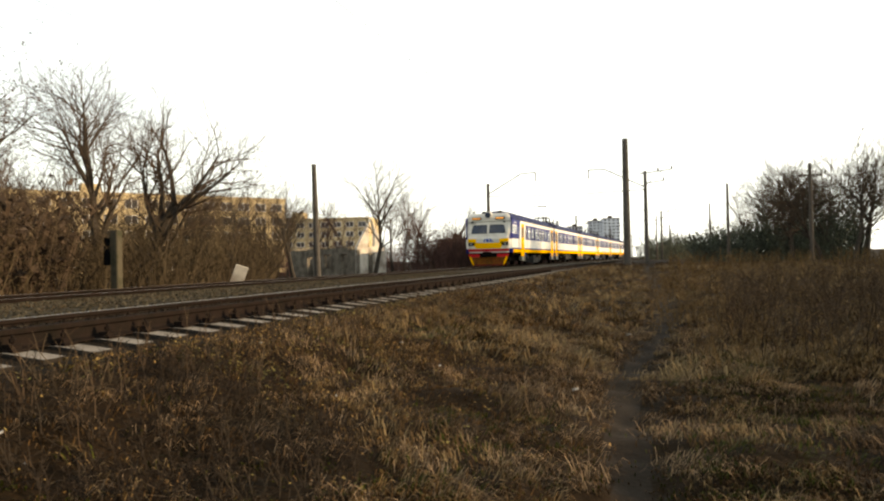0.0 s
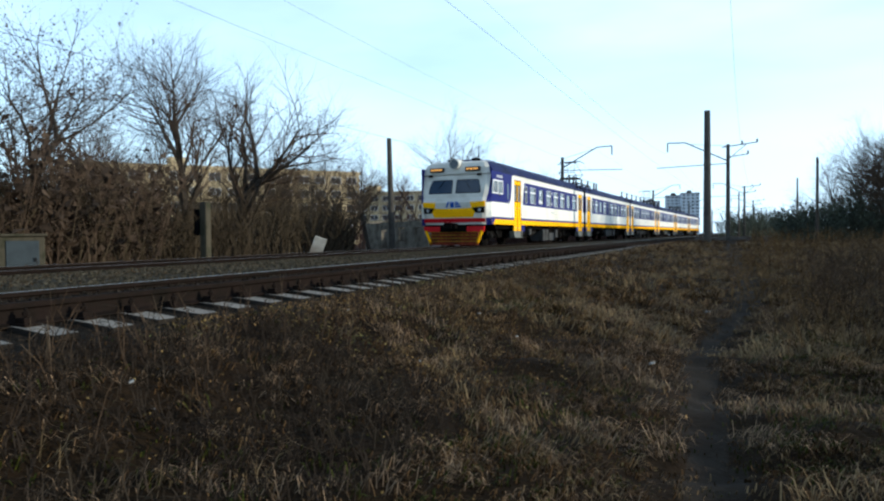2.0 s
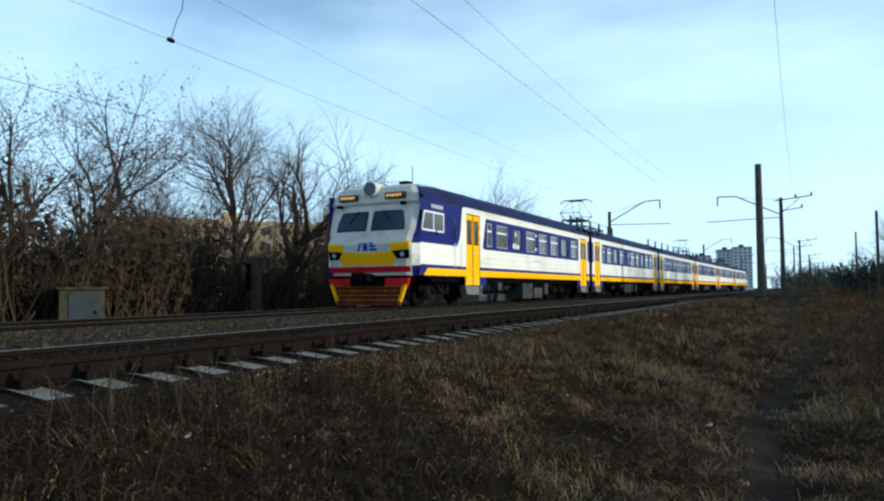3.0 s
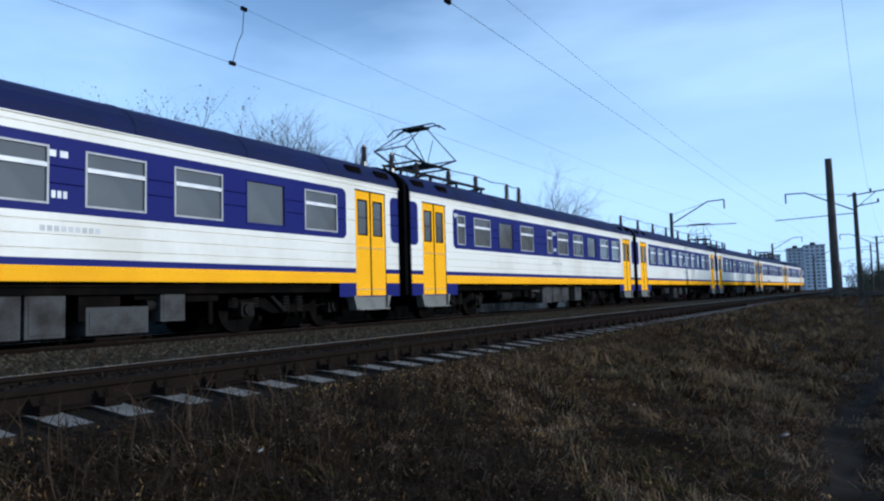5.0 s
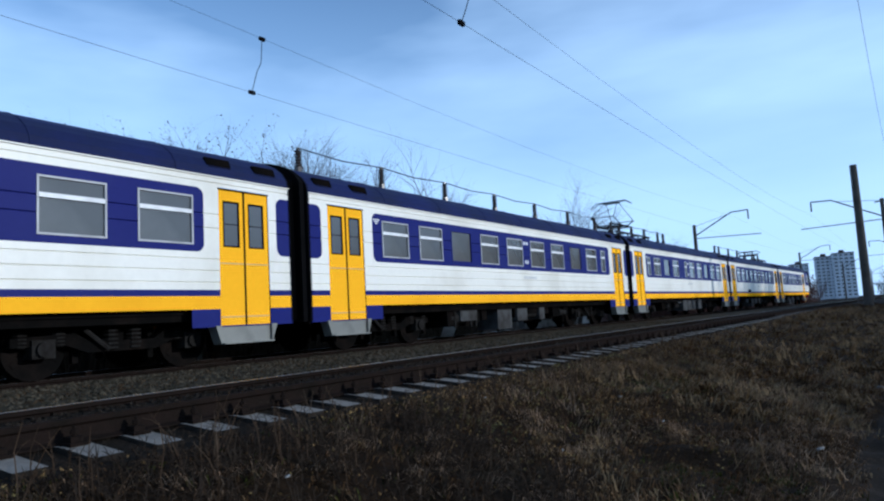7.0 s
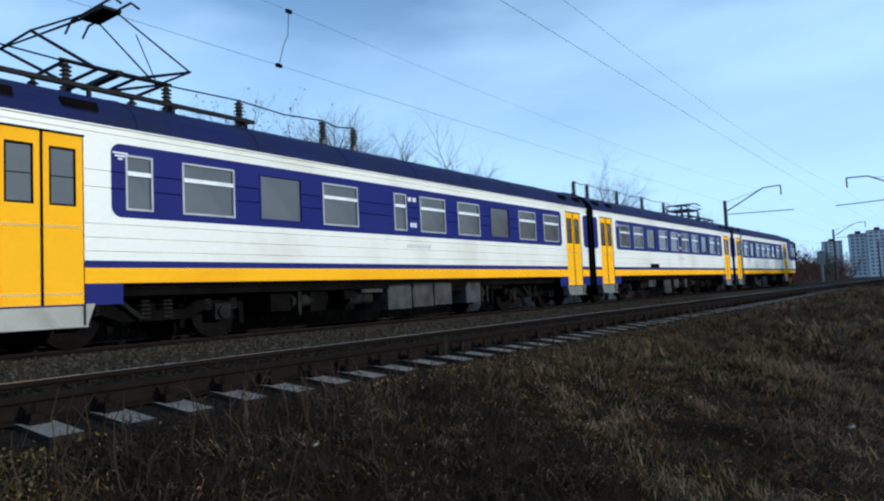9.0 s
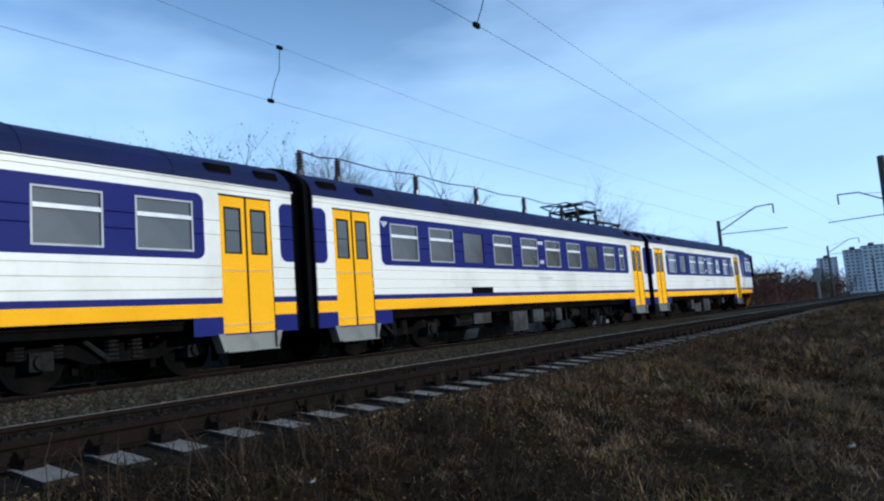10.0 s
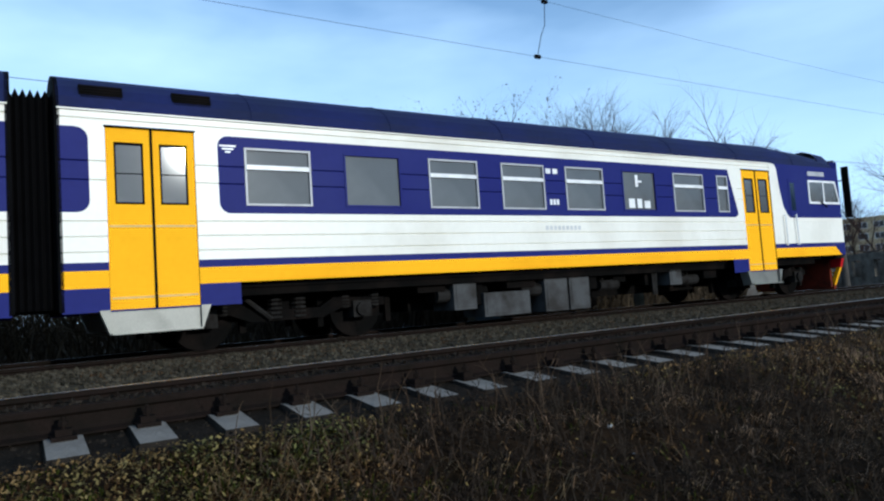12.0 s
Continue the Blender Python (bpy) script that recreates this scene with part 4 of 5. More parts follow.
        for y in (3.05, 3.55):
            rail = Shape()
            rail.tube([(sx * (HALF + 0.06), y, 1.30), (sx * (HALF + 0.06), y, 2.10)], 0.018, 6)
            for z in (1.32, 2.08):
                rail.tube([(sx * HALF, y, z), (sx * (HALF + 0.06), y, z)], 0.014, 5)
            part("handrail", rail, TRIM, car, at=turn)
        # plough edge
        pe = Shape()
        pe.prism([(sx * 1.48, 0.72), (sx * 1.60, 0.72), (sx * 1.32, 0.10), (sx * 1.20, 0.10)], 0.40, 0.50, "y")
        part("plough_edge", pe, YELLOW, car, at=front)
    skin("red_stripe", [(-1.69, 1.05), (1.69, 1.05), (1.69, 1.23), (-1.69, 1.23)], RED, 0.03, "red stripe")
    logo = [((-0.38, 1.72), (-0.28, 1.72), (-0.16, 1.98), (-0.26, 1.98)), ((-0.12, 1.72), (0.08, 1.72), (0.08, 1.98), (-0.12, 1.98)),
            ((0.14, 1.72), (0.46, 1.72), (0.46, 1.80), (0.14, 1.80)), ((0.14, 1.83), (0.42, 1.83), (0.36, 1.91), (0.14, 1.91)), ((0.14, 1.93), (0.32, 1.93), (0.26, 1.99), (0.14, 1.99))]
    for q in logo:
        skin("emblem_shape", q, EMBLEM, 0.008)
    lampb = Shape().tube([(0, 0.54, 3.76), (0, 1.25, 3.78)], [0.25, 0.24], 20)
    search = part("searchlight", lampb, SHADEDFRONT, car, "round roof searchlight", at=turn)
    part("searchlight_glass", Shape().tube([(0, 0.525, 3.76), (0, 0.545, 3.76)], 0.215, 20), CABGLASS, search)
    horn = Shape().tube([(-0.55, 1.6, 3.95), (-0.55, 1.6, 4.18)], 0.03, 6).box(-0.7, -0.1, 1.45, 1.75, 3.96, 4.08)
    part("roof_box", Shape().box(0.45, 0.8, 1.6, 1.9, 4.00, 4.12), BLACK, car, bevel=0.02, at=turn)
    part("roof_horn", horn, BLACK, car, at=turn)
    aerial = Shape().tube([(0.5, 2.4, 4.1), (0.5, 2.4, 4.75)], 0.016, 5)
    part("aerial", aerial, BLACK, car, at=turn)
    for k in range(4):
        z = 0.22 + k * 0.14
        w = 1.28 + 0.08 * k
        part("plough_bar", Shape().prism([(-w, z), (w, z), (w, z + 0.035), (-w, z + 0.035)], 0.42, 0.47, "y"), BARPAINT, car, at=front)
    pl = Shape()
    pl.prism([(-1.32, 0.06), (1.32, 0.06), (1.36, 0.20), (-1.36, 0.20)], 0.40, 0.50, "y")
    pl.box(-1.3, 1.3, 0.499, 0.60, 0.12, 0.9)
    for x in (-0.9, -0.45, 0.45, 0.9):
        pl.box(x - 0.03, x + 0.03, 0.46, 0.51, 0.08, 0.85)
    part("plough_blade", pl, RUSTRED, car, "rust-red plough blade", at=front)
    cp = Shape().box(-0.20, 0.20, 0.05, 0.5, 0.82, 1.04).box(-0.26, 0.12, -0.10, 0.12, 0.78, 1.08).box(0.10, 0.28, -0.02, 0.30, 0.80, 1.06).box(-0.66, 0.66, 0.40, 0.58, 0.66, 1.0)
    part("coupler", cp, UNDER, car, "black automatic coupler", bevel=0.02, at=turn)


def build_car(kind, label):
    """kind: head, motor, plain, tail or folded (plain with the folded pantograph)."""
    car = tagged(new("train_car"), label, "train car", "cars of the commuter train")
    cab_end = {"head": 2, "tail": 1}.get(kind, 0)
    W1 = 1.03
    if kind == "motor":
        wins = [(2.67, 0.44, True), (3.66, W1, True), (5.27, W1, False), (6.88, W1, True), (9.14, 0.44, True), (10.12, W1, True), (11.73, W1, True), (13.33, W1, False), (14.93, W1, True), (16.50, W1, True)]
        band, doors = (2.43, 17.76), [0.845, 18.085]
    elif kind in ("plain", "folded"):
        wins = [(2.70, W1, True), (4.21, W1, True), (5.70, W1, False), (7.26, W1, True), (8.86, W1, True), (10.46, W1, True), (12.06, W1, True), (13.66, W1, False), (15.22, W1, True), (16.76, 0.44, True)]
        band, doors = (2.34, 17.68), [0.845, 18.085]
    else:
        wins = [(2.74, W1, True), (4.36, W1, False), (5.97, W1, True), (7.56, W1, True), (9.16, W1, True), (10.77, W1, False), (12.40, W1, True), (13.95, 0.40, True)]
        band, doors = (2.34, 14.70), [0.845, 20.1 - 4.0 - DOOR_W]
        if kind == "head":
            wins = [(20.1 - y - w + 0.07, w, b) for y, w, b in wins]
            band, doors = (20.1 - band[1], 20.1 - band[0]), [4.0, 20.1 - 0.845 - DOOR_W]
    y_lo, y_hi = (4.0 if cab_end == 2 else 0.28), (20.1 - 4.0 if cab_end == 1 else 19.82)
    skirts = [(d - 0.6, d + DOOR_W + 0.58) for d in doors]
    skirts = [(max(y_lo, a), min(y_hi, b)) for a, b in skirts]
    for side in (1, -1):
        side_wall(car, side, wins, doors, band, y_lo, y_hi, skirts, cab_end)
        for y0, w, bar in wins:
            add_window(car, side, y0, w, bar, bar)
        for d in doors:
            add_doors(car, side, d)
    roof(car, 0.28, 19.82, cab_end)
    if cab_end != 2:
        end_wall(car, 0.28, -1, True, kind != "tail")
    if cab_end != 1:
        end_wall(car, 19.82, 1, False)
    floor_sh = Shape().box(-1.68, 1.68, y_lo, y_hi, 1.03, 1.30)
    part("floor", floor_sh, UNDER, car)
    bench = shared("bench", lambda: Shape().box(-0.5, 0.5, -0.04, 0.04, 0.1, 1.0).box(-0.5, 0.5, -0.45, 0.45, 0.3, 0.42).box(-0.4, 0.4, -0.2, 0.2, 0.0, 0.3).mesh("bench_seat", [UNDER]))
    for k in range(6):
        for x in (-1.0, 1.0):
            part("bench_seat", bench, None, car, at=pose(x, 5.6 + k * 1.61, 1.30))
    underframe(car, 1.6 if cab_end == 2 else 0.28, 18.5 if cab_end == 1 else 19.82)
    for y in (3.5, 16.6):
        add_bogie(car, y)
    if kind == "motor":
        add_equipment(car, [(8.25, 8.95, 0.72, 0.93, 1.45), (9.08, 9.95, 0.30, 0.90, 1.5), (10.0, 10.82, 0.32, 0.90, 1.5), (10.88, 11.62, 0.34, 0.90, 1.5), (12.3, 13.0, 0.34, 0.92, 1.5)])
        add_pantograph(car, 3.2, True)
        add_insulators(car, [0.85, 5.6, 7.9, 8.9])
    elif kind in ("plain", "folded"):
        add_equipment(car, [(6.4, 7.3, 0.50, 0.86, 1.45), (8.6, 9.5, 0.18, 0.80, 1.4), (9.8, 10.5, 0.40, 0.85, 1.45), (11.4, 11.8, 0.40, 0.85, 1.45)])
        add_insulators(car, [0.9, 2.1, 5.1, 8.1, 11.1, 14.0] if kind == "folded" else [1.0, 4.0, 7.0, 10.0, 13.0, 16.0, 18.9])
        if kind == "folded":
            add_pantograph(car, 16.6, False)
            part("dark_hatch", Shape().box(HALF, HALF + 0.006, 5.97, 7.05, 1.33, 1.50), BLACK, car, "open dark hatch")
    else:
        m = (lambda y0, y1: (20.1 - y1, 20.1 - y0)) if kind == "head" else (lambda y0, y1: (y0, y1))
        add_equipment(car, [(*m(6.5, 7.0), 0.32, 0.88, 1.45), (*m(7.2, 8.3), 0.15, 0.60, 1.4), (*m(8.65, 9.25), 0.15, 0.80, 1.45), (*m(9.3, 9.85), 0.15, 0.80, 1.45), (*m(12.3, 12.7), 0.50, 0.85, 1.5)])
        cab(car, kind == "tail")
        if kind == "head":
            part("roof_insulator", shared("insulator", insulator_mesh), None, car, at=pose(0.75, 19.70, arch_z(0.75) + 0.08))
    # unreadable lettering
    y_mark = {"motor": 9.66, "plain": 9.98, "folded": 9.98}.get(kind, 8.65)
    if kind == "head":
        y_mark = 20.1 - 9.10
    bars(car, "emblem_bars", y_mark, 2.86, 0.36, 0.10, 2, TRIM)
    bars(car, "number_bars", y_mark + 0.06, 2.24, 0.26, 0.11, 3, TRIM)
    bars(car, "serial_bars", y_mark - 0.1, 1.74, 0.95, 0.085, 9, SERIAL)
    tri = Shape()
    for k, w in enumerate((0.24, 0.17, 0.08)):
        tri.box(HALF + 0.001, HALF + 0.005, band[0] + 0.15 - w / 2, band[0] + 0.15 + w / 2, 3.02 - k * 0.045, 3.045 - k * 0.045)
    part("class_mark", tri, TRIM, car)
    if kind in ("head", "tail"):
        yf = 10.77 if kind == "tail" else 20.1 - 10.77 - W1
        for a, b, c, d in ((0.42, 0.50, 0.52, 0.78), (0.50, 0.62, 0.62, 0.66), (0.18, 0.36, 0.06, 0.26), (0.44, 0.58, 0.06, 0.26), (0.66, 0.84, 0.06, 0.22)):
            part("notice_sheet", Shape().box(HALF - 0.022, HALF - 0.018, yf + a, yf + b, WIN_LO + c, WIN_LO + d), TRIM, car)
        wedge = [(14.71, 2.05), (14.71, 3.20), (14.40, 3.20)]
        if kind == "head":
            wedge = [(20.1 - a, b) for a, b in wedge]
        for sx in (-1, 1):
            part("band_wedge", Shape().prism(wedge, sx * HALF, sx * (HALF + 0.004), "x"), WHITE, car)
    return car


CARS = [build_car("head", "leading blue, white and yellow cab car with red plough"), build_car("motor", "blue and white motor car with raised pantograph")]
CARS.append(build_car("plain", "blue and white trailer car with yellow doors"))
CARS.append(build_car("motor", "second blue and white motor car with raised pantograph"))
CARS.append(build_car("folded", "blue and white car with folded roof pantograph"))
CARS.append(build_car("tail", "last blue, white and yellow cab car of the train"))
# y of the front coupler at each time
FRONT = ((0, 48.39), (0.5, 43.56), (1, 38.60), (1.5, 33.54), (2, 28.35), (2.5, 23.04), (3, 17.60), (3.5, 12.01), (5.5, -11.83), (6, -18.00), (6.5, -24.03), (7, -30.25), (9, -57.33), (9.5, -63.94),
         (10, -70.91), (10.5, -77.99), (11, -85.50), (11.5, -92.95), (12, -100.43))


def car_pose(y):
    a, b = bend(y), bend(y + CAR)
    return pose(FAR + a, y, FAR_DROP, 0, 0, -math.degrees(math.atan2(b - a, CAR)))


def motions():
    for i, car in enumerate(CARS):
        walk(car, [(t, car_pose(y + i * CAR)) for t, y in FRONT])
    ts, ys = [t for t, _ in FRONT], [y for _, y in FRONT]
    for w in WHEELSETS:
        y0 = w.location.y
        rows = []
        for k in range(361):
            t = k / 30
            turned = math.degrees((ys[0] - float(np.interp(t, ts, ys))) / 0.475)
            rows.append((t, pose(0, y0, 0.475, turned % 360)))
        walk(w, rows)


# ---------- masts, poles and wires ----------
def mast(name, x, y, height, label, base_z, cantilever=0.0, crossarm=False, r0=0.20, r1=0.14):
    """Round concrete mast; cantilever: metres of bracket towards +x or -x, with its stay and registration arm."""
    m = tagged(new(name), label, "railway mast", "masts along the line")
    m.matrix_basis = pose(x, y, base_z)
    h = height - base_z
    part("pole", Shape().tube([(0, 0, -0.3), (0, 0, h * 0.5), (0, 0, h)], [r0, (r0 + r1) / 2, r1], 14), POLECON, m)
    if cantilever:
        c, s = abs(cantilever), 1 if cantilever > 0 else -1
        z0 = 6.55 - base_z
        part("bracket", Shape().tube([(0, 0, z0), (s * c * 0.70, 0, z0 + 1.75), (s * c, 0, z0 + 1.80)], 0.055, 6), STEEL, m)
        part("stay_rod", Shape().tube([(0, 0, h - 0.15), (s * c * 0.62, 0, z0 + 1.6)], 0.018, 5), STEEL, m)
        part("registration_arm", Shape().tube([(0, 0, 6.35 - base_z), (s * (c + 0.9), 0, 6.2 - base_z)], 0.04, 6), STEEL, m)
        part("hanger_insulator", Shape().tube([(s * c, 0, z0 + 1.8), (s * c, 0, z0 + 1.0)], 0.06, 8), PORCELAIN, m)
    if crossarm:
        part("crossarm", Shape().tube([(-0.5, 0, h - 0.25), (2.3, 0, h + 0.05)], 0.05, 6), STEEL, m)
        part("lower_crossarm", Shape().tube([(0, 0, h - 1.1), (1.6, 0, h - 0.9)], 0.045, 6), STEEL, m)
        part("arm_brace", Shape().tube([(0, 0, h - 1.3), (1.4, 0, h - 0.1)], 0.03, 5), STEEL, m)
        for a, z in ((1.1, h - 0.05), (2.25, h + 0.05), (1.55, h - 0.9)):
            part("pin_insulator", Shape().tube([(a, 0, z), (a, 0, z + 0.12), (a, 0, z + 0.3)], [0.05, 0.09, 0.04], 8), PORCELAIN, m)
    return m


def build_masts():
    mast("concrete_mast", -1.69, 47.0, 8.28, "plain tall concrete mast beside the trail", -0.25, r0=0.26, r1=0.19)
    mast("catenary_mast", -0.62, 63.0, 7.98, "concrete catenary mast with bracket and crossarms", -0.2, cantilever=-4.9, crossarm=True)
    mast("catenary_mast", -14.75, 62.5, 7.55, "concrete catenary mast with bracket beyond the tracks", -0.4, cantilever=4.5)
    for y in (118, 172, 228):
        mast("catenary_mast", -0.9 + bend(y), y, 7.8, "distant concrete catenary mast with bracket", -0.2, cantilever=-4.6, crossarm=True)
        mast("catenary_mast", -14.75 + bend(y), y, 7.6, "distant concrete catenary mast with bracket", -0.4, cantilever=4.2)
    x, y = place(27.5, 46)
    mast("concrete_mast", x, y, 7.0, "bare leaning concrete mast beyond the tracks", -0.9, r0=0.22, r1=0.16).rotation_euler = (0, radians(-1.2), 0)
    for az, d, top, r in ((-5.5, 60, 6.2, 0.13), (-4.2, 86, 6.5, 0.12), (-11.15, 46, 5.75, 0.13), (-0.2, 112, 6.5, 0.13), (-1.3, 165, 6.2, 0.13), (-2.1, 190, 6.4, 0.12), (6.6, 140, 6.6, 0.12)):
        x, y = place(az, d)
        p = tagged(new("telegraph_pole"), "dark tarred wooden telegraph pole in the weeds", "pole", "telegraph poles")
        z = soil(x, y)
        p.matrix_basis = pose(x, y, z)
        part("pole", Shape().tube([(0, 0, -0.3), (0, 0, top - z)], [r, r * 0.75], 10), WOODPOLE, p)
        if az < -8 or d > 150:
            part("crossarm", Shape().box(-0.65, 0.65, -0.05, 0.05, top - z - 0.75, top - z - 0.65), WOODPOLE, p)


def wire(name, pts, r, label):
    w = tagged(part(name, Shape().tube(pts, r, 5), BLACK), label, "overhead wire", "overhead wires")
    return w


def sag_line(x, z0, dip, y0=-45.0, y1=340.0, span=70.0, phase=63.0):
    """A wire that follows the bend, dipping between the masts."""
    pts, y = [], y0
    while y <= y1:
        u = ((y - phase) / span) % 1.0
        pts.append((x + bend(y), y, z0 - dip * 4 * u * (1 - u)))
        y += span / 8 if y < 130 else span / 4
    return pts


def build_wires():
    for x, zc, zm in ((FAR, 6.0, 8.0), (NEAR, 5.62, 7.1)):
        wire("contact_wire", sag_line(x, zc, 0.03), 0.0042, "thin copper contact wire over the track")
        wire("messenger_wire", sag_line(x, zm, 0.84), 0.0034, "sagging messenger wire over the track")
    wire("feeder_wire", sag_line(-17.0, 6.0, 0.4), 0.008, "dark feeder wire beyond the tracks")
    wire("feeder_wire", sag_line(-0.25, 8.3, 0.3), 0.006, "dark feeder wire above the trail")
    s = {FAR: [10.55], NEAR: [9.9]}
    for x, ys in s.items():
        for y in ys:
            zc, zm = (6.0, 8.0) if x == FAR else (5.62, 7.1)
            u = ((y - 63.0) / 70.0) % 1.0
            top, low = zm - 0.84 * 4 * u * (1 - u), zc - 0.03 * 4 * u * (1 - u)
            xx = x + bend(y)
            d = tagged(new("wire_dropper"), "jointed dropper hanging from the messenger wire", "wire dropper", "wire droppers")
            d.matrix_basis = pose(xx, y, 0)
            part("rod", Shape().tube([(0, 0.1, top), (0, 0.05, (top + low) / 2 + 0.1), (0, -0.08, (top + low) / 2 - 0.15), (0, -0.25, low)], 0.009, 5), BLACK, d)
            part("clamp", Shape().box(-0.03, 0.03, 0.02, 0.18, top - 0.04, top + 0.04), BLACK, d)
            part("clamp", Shape().box(-0.03, 0.03, -0.33, -0.17, low - 0.04, low + 0.04), BLACK, d)


build_masts()
build_wires()


# ---------- buildings ----------
def building(name, at, length, depth, height, storeys, bays, wall, label, roof_mat=None, inset=True):
    """A block of flats: body, parapet, window by window on the side that faces the line (local -y)."""
    b = tagged(new(name), label, "apartment building", kind="")
    b.matrix_basis = at
    s = Shape().box(-length / 2, length / 2, 0, depth, -2, height)
    part("wall", s, wall, b)
    part("roof", Shape().box(-length / 2 - 0.2, length / 2 + 0.2, -0.2, depth + 0.2, height, height + 0.6).box(-length / 6, -length / 6 + 3, depth / 3, depth / 3 + 3, height + 0.6, height + 2.4), roof_mat or ROOFING, b)
    sh, bw = height / storeys, length / bays
    fr = Shape()
    fr.box(-bw * 0.30, bw * 0.30, -0.06, 0.02, 0, 0.08).box(-bw * 0.30, bw * 0.30, -0.06, 0.02, sh * 0.52, sh * 0.52 + 0.08)
    for a in (-0.30, 0.0, 0.30):
        fr.box(bw * a - 0.04, bw * a + 0.04, -0.05, 0.02, 0.08, sh * 0.52)
    frame_me = fr.mesh("window_frame", [TRIM])
    pane_me = Shape().box(-bw * 0.30, bw * 0.30, -0.03, -0.02, 0.05, sh * 0.54).mesh("pane", [FARGLASS])
    belt = Shape()
    for i in range(1, storeys):
        belt.box(-length / 2, length / 2, -0.05, 0.0, i * sh - 0.06, i * sh + 0.06)
    part("storey_belt", belt, wall, b)
    for i in range(storeys):
        for k in range(bays):
            win = part("window", frame_me, None, b, at=pose(-length / 2 + bw * (k + 0.5), 0, i * sh + sh * 0.26))
            part("pane", pane_me, None, win)
    return b


def facing(az, d, z=0.0, turn=0.0):
    x, y = place(az, d)
    return pose(x, y, z, 0, 0, az + turn)


building("apartment_building", facing(41, 128, -1.0, 12), 52, 12, 13.4, 5, 16, PANEL, "long beige five-storey panel block behind bare trees", PANEL)
building("apartment_building", facing(28.5, 165, -1.0, -18), 30, 12, 11.4, 5, 10, PANEL, "beige panel block half hidden by trees", PANEL)
building("tower_block", facing(4.5, 520, 0, 6), 11, 12, 27.0, 12, 4, TOWERWALL, "grey residential tower far down the line")
building("tower_block", facing(3.3, 510, 0, 6), 12, 12, 28.0, 12, 4, TOWERWALL, "second grey residential tower far down the line")
building("tower_block", facing(6.2, 560, 0, 6), 12, 12, 25.0, 11, 4, TOWERWALL, "pale residential tower behind the trees")
building("brick_house", facing(15.6, 230, -0.8, 10), 14, 9, 7.8, 3, 5, REDBRICK, "red brick house beyond the bushes")
building("brick_house", facing(12.0, 175, -0.8, 0), 16, 9, 6.4, 2, 6, PANEL, "low pale house beyond the bushes")


def build_ruin():
    """Roofless trackside house: long wall with openings, bright gable, remains of the roof."""
    r = tagged(new("ruined_house"), "small ruined plaster house with a bare gable", "house")
    r.matrix_basis = pose(-24.7, 54.7, -1.0, 0, 0, -27)
    ln, wd, wh, gh = 10.4, 3.3, 2.75, 5.3
    s = Shape()
    holes = [(-7.6, -6.7, 0.0, 2.0), (-4.9, -3.8, 0.9, 2.2), (-2.3, -1.4, 0.9, 2.2)]
    cuts = sorted({-ln, 0.0, *[h for a in holes for h in a[:2]]})
    for a, b in zip(cuts, cuts[1:]):
        h = next((q for q in holes if q[0] <= (a + b) / 2 <= q[1]), None)
        if h:
            s.box(a, b, 0, 0.3, h[3], wh)
            if h[2]:
                s.box(a, b, 0, 0.3, 0, h[2])
        else:
            s.box(a, b, 0, 0.3, 0, wh - random.uniform(0, 0.45))
    part("front_wall", s, SHADEDPLASTER, r)
    g = Shape()
    g.prism([(0.0, 0), (1.2, 0), (1.2, 2.9), (1.35, wh + 0.6), (1.35, gh - 0.6), (wd / 2, gh), (0, wh)], -0.3, 0.0, "x")
    g.prism([(2.0, 0), (wd, 0), (wd, wh - 0.4), (wd / 2 + 0.1, gh - 0.1), (2.0, gh - 1.3)], -0.3, 0.0, "x")
    g.box(-0.3, 0, 1.2, 2.0, 2.2, 2.8)
    part("gable_wall", g, PLASTER, r, "sunlit gable with a doorway")
    part("back_wall", Shape().box(-ln, -0.3, wd - 0.3, wd, 0, wh - 0.6), SHADEDPLASTER, r)
    part("end_wall", Shape().prism([(0.3, 0), (wd - 0.3, 0), (wd - 0.3, wh), (wd / 2, wh + 0.2), (0.3, wh)], -ln, -ln + 0.3, "x"), SHADEDPLASTER, r)
    part("fallen_rafter", Shape().tube([(-1.2, 0.4, 0.1), (-3.0, 1.2, wh + 0.5)], 0.06, 5).tube([(-6.8, 0.6, wh - 0.2), (-4.4, wd - 0.4, wh + 0.3)], 0.06, 5), ROOFING, r)


build_ruin()


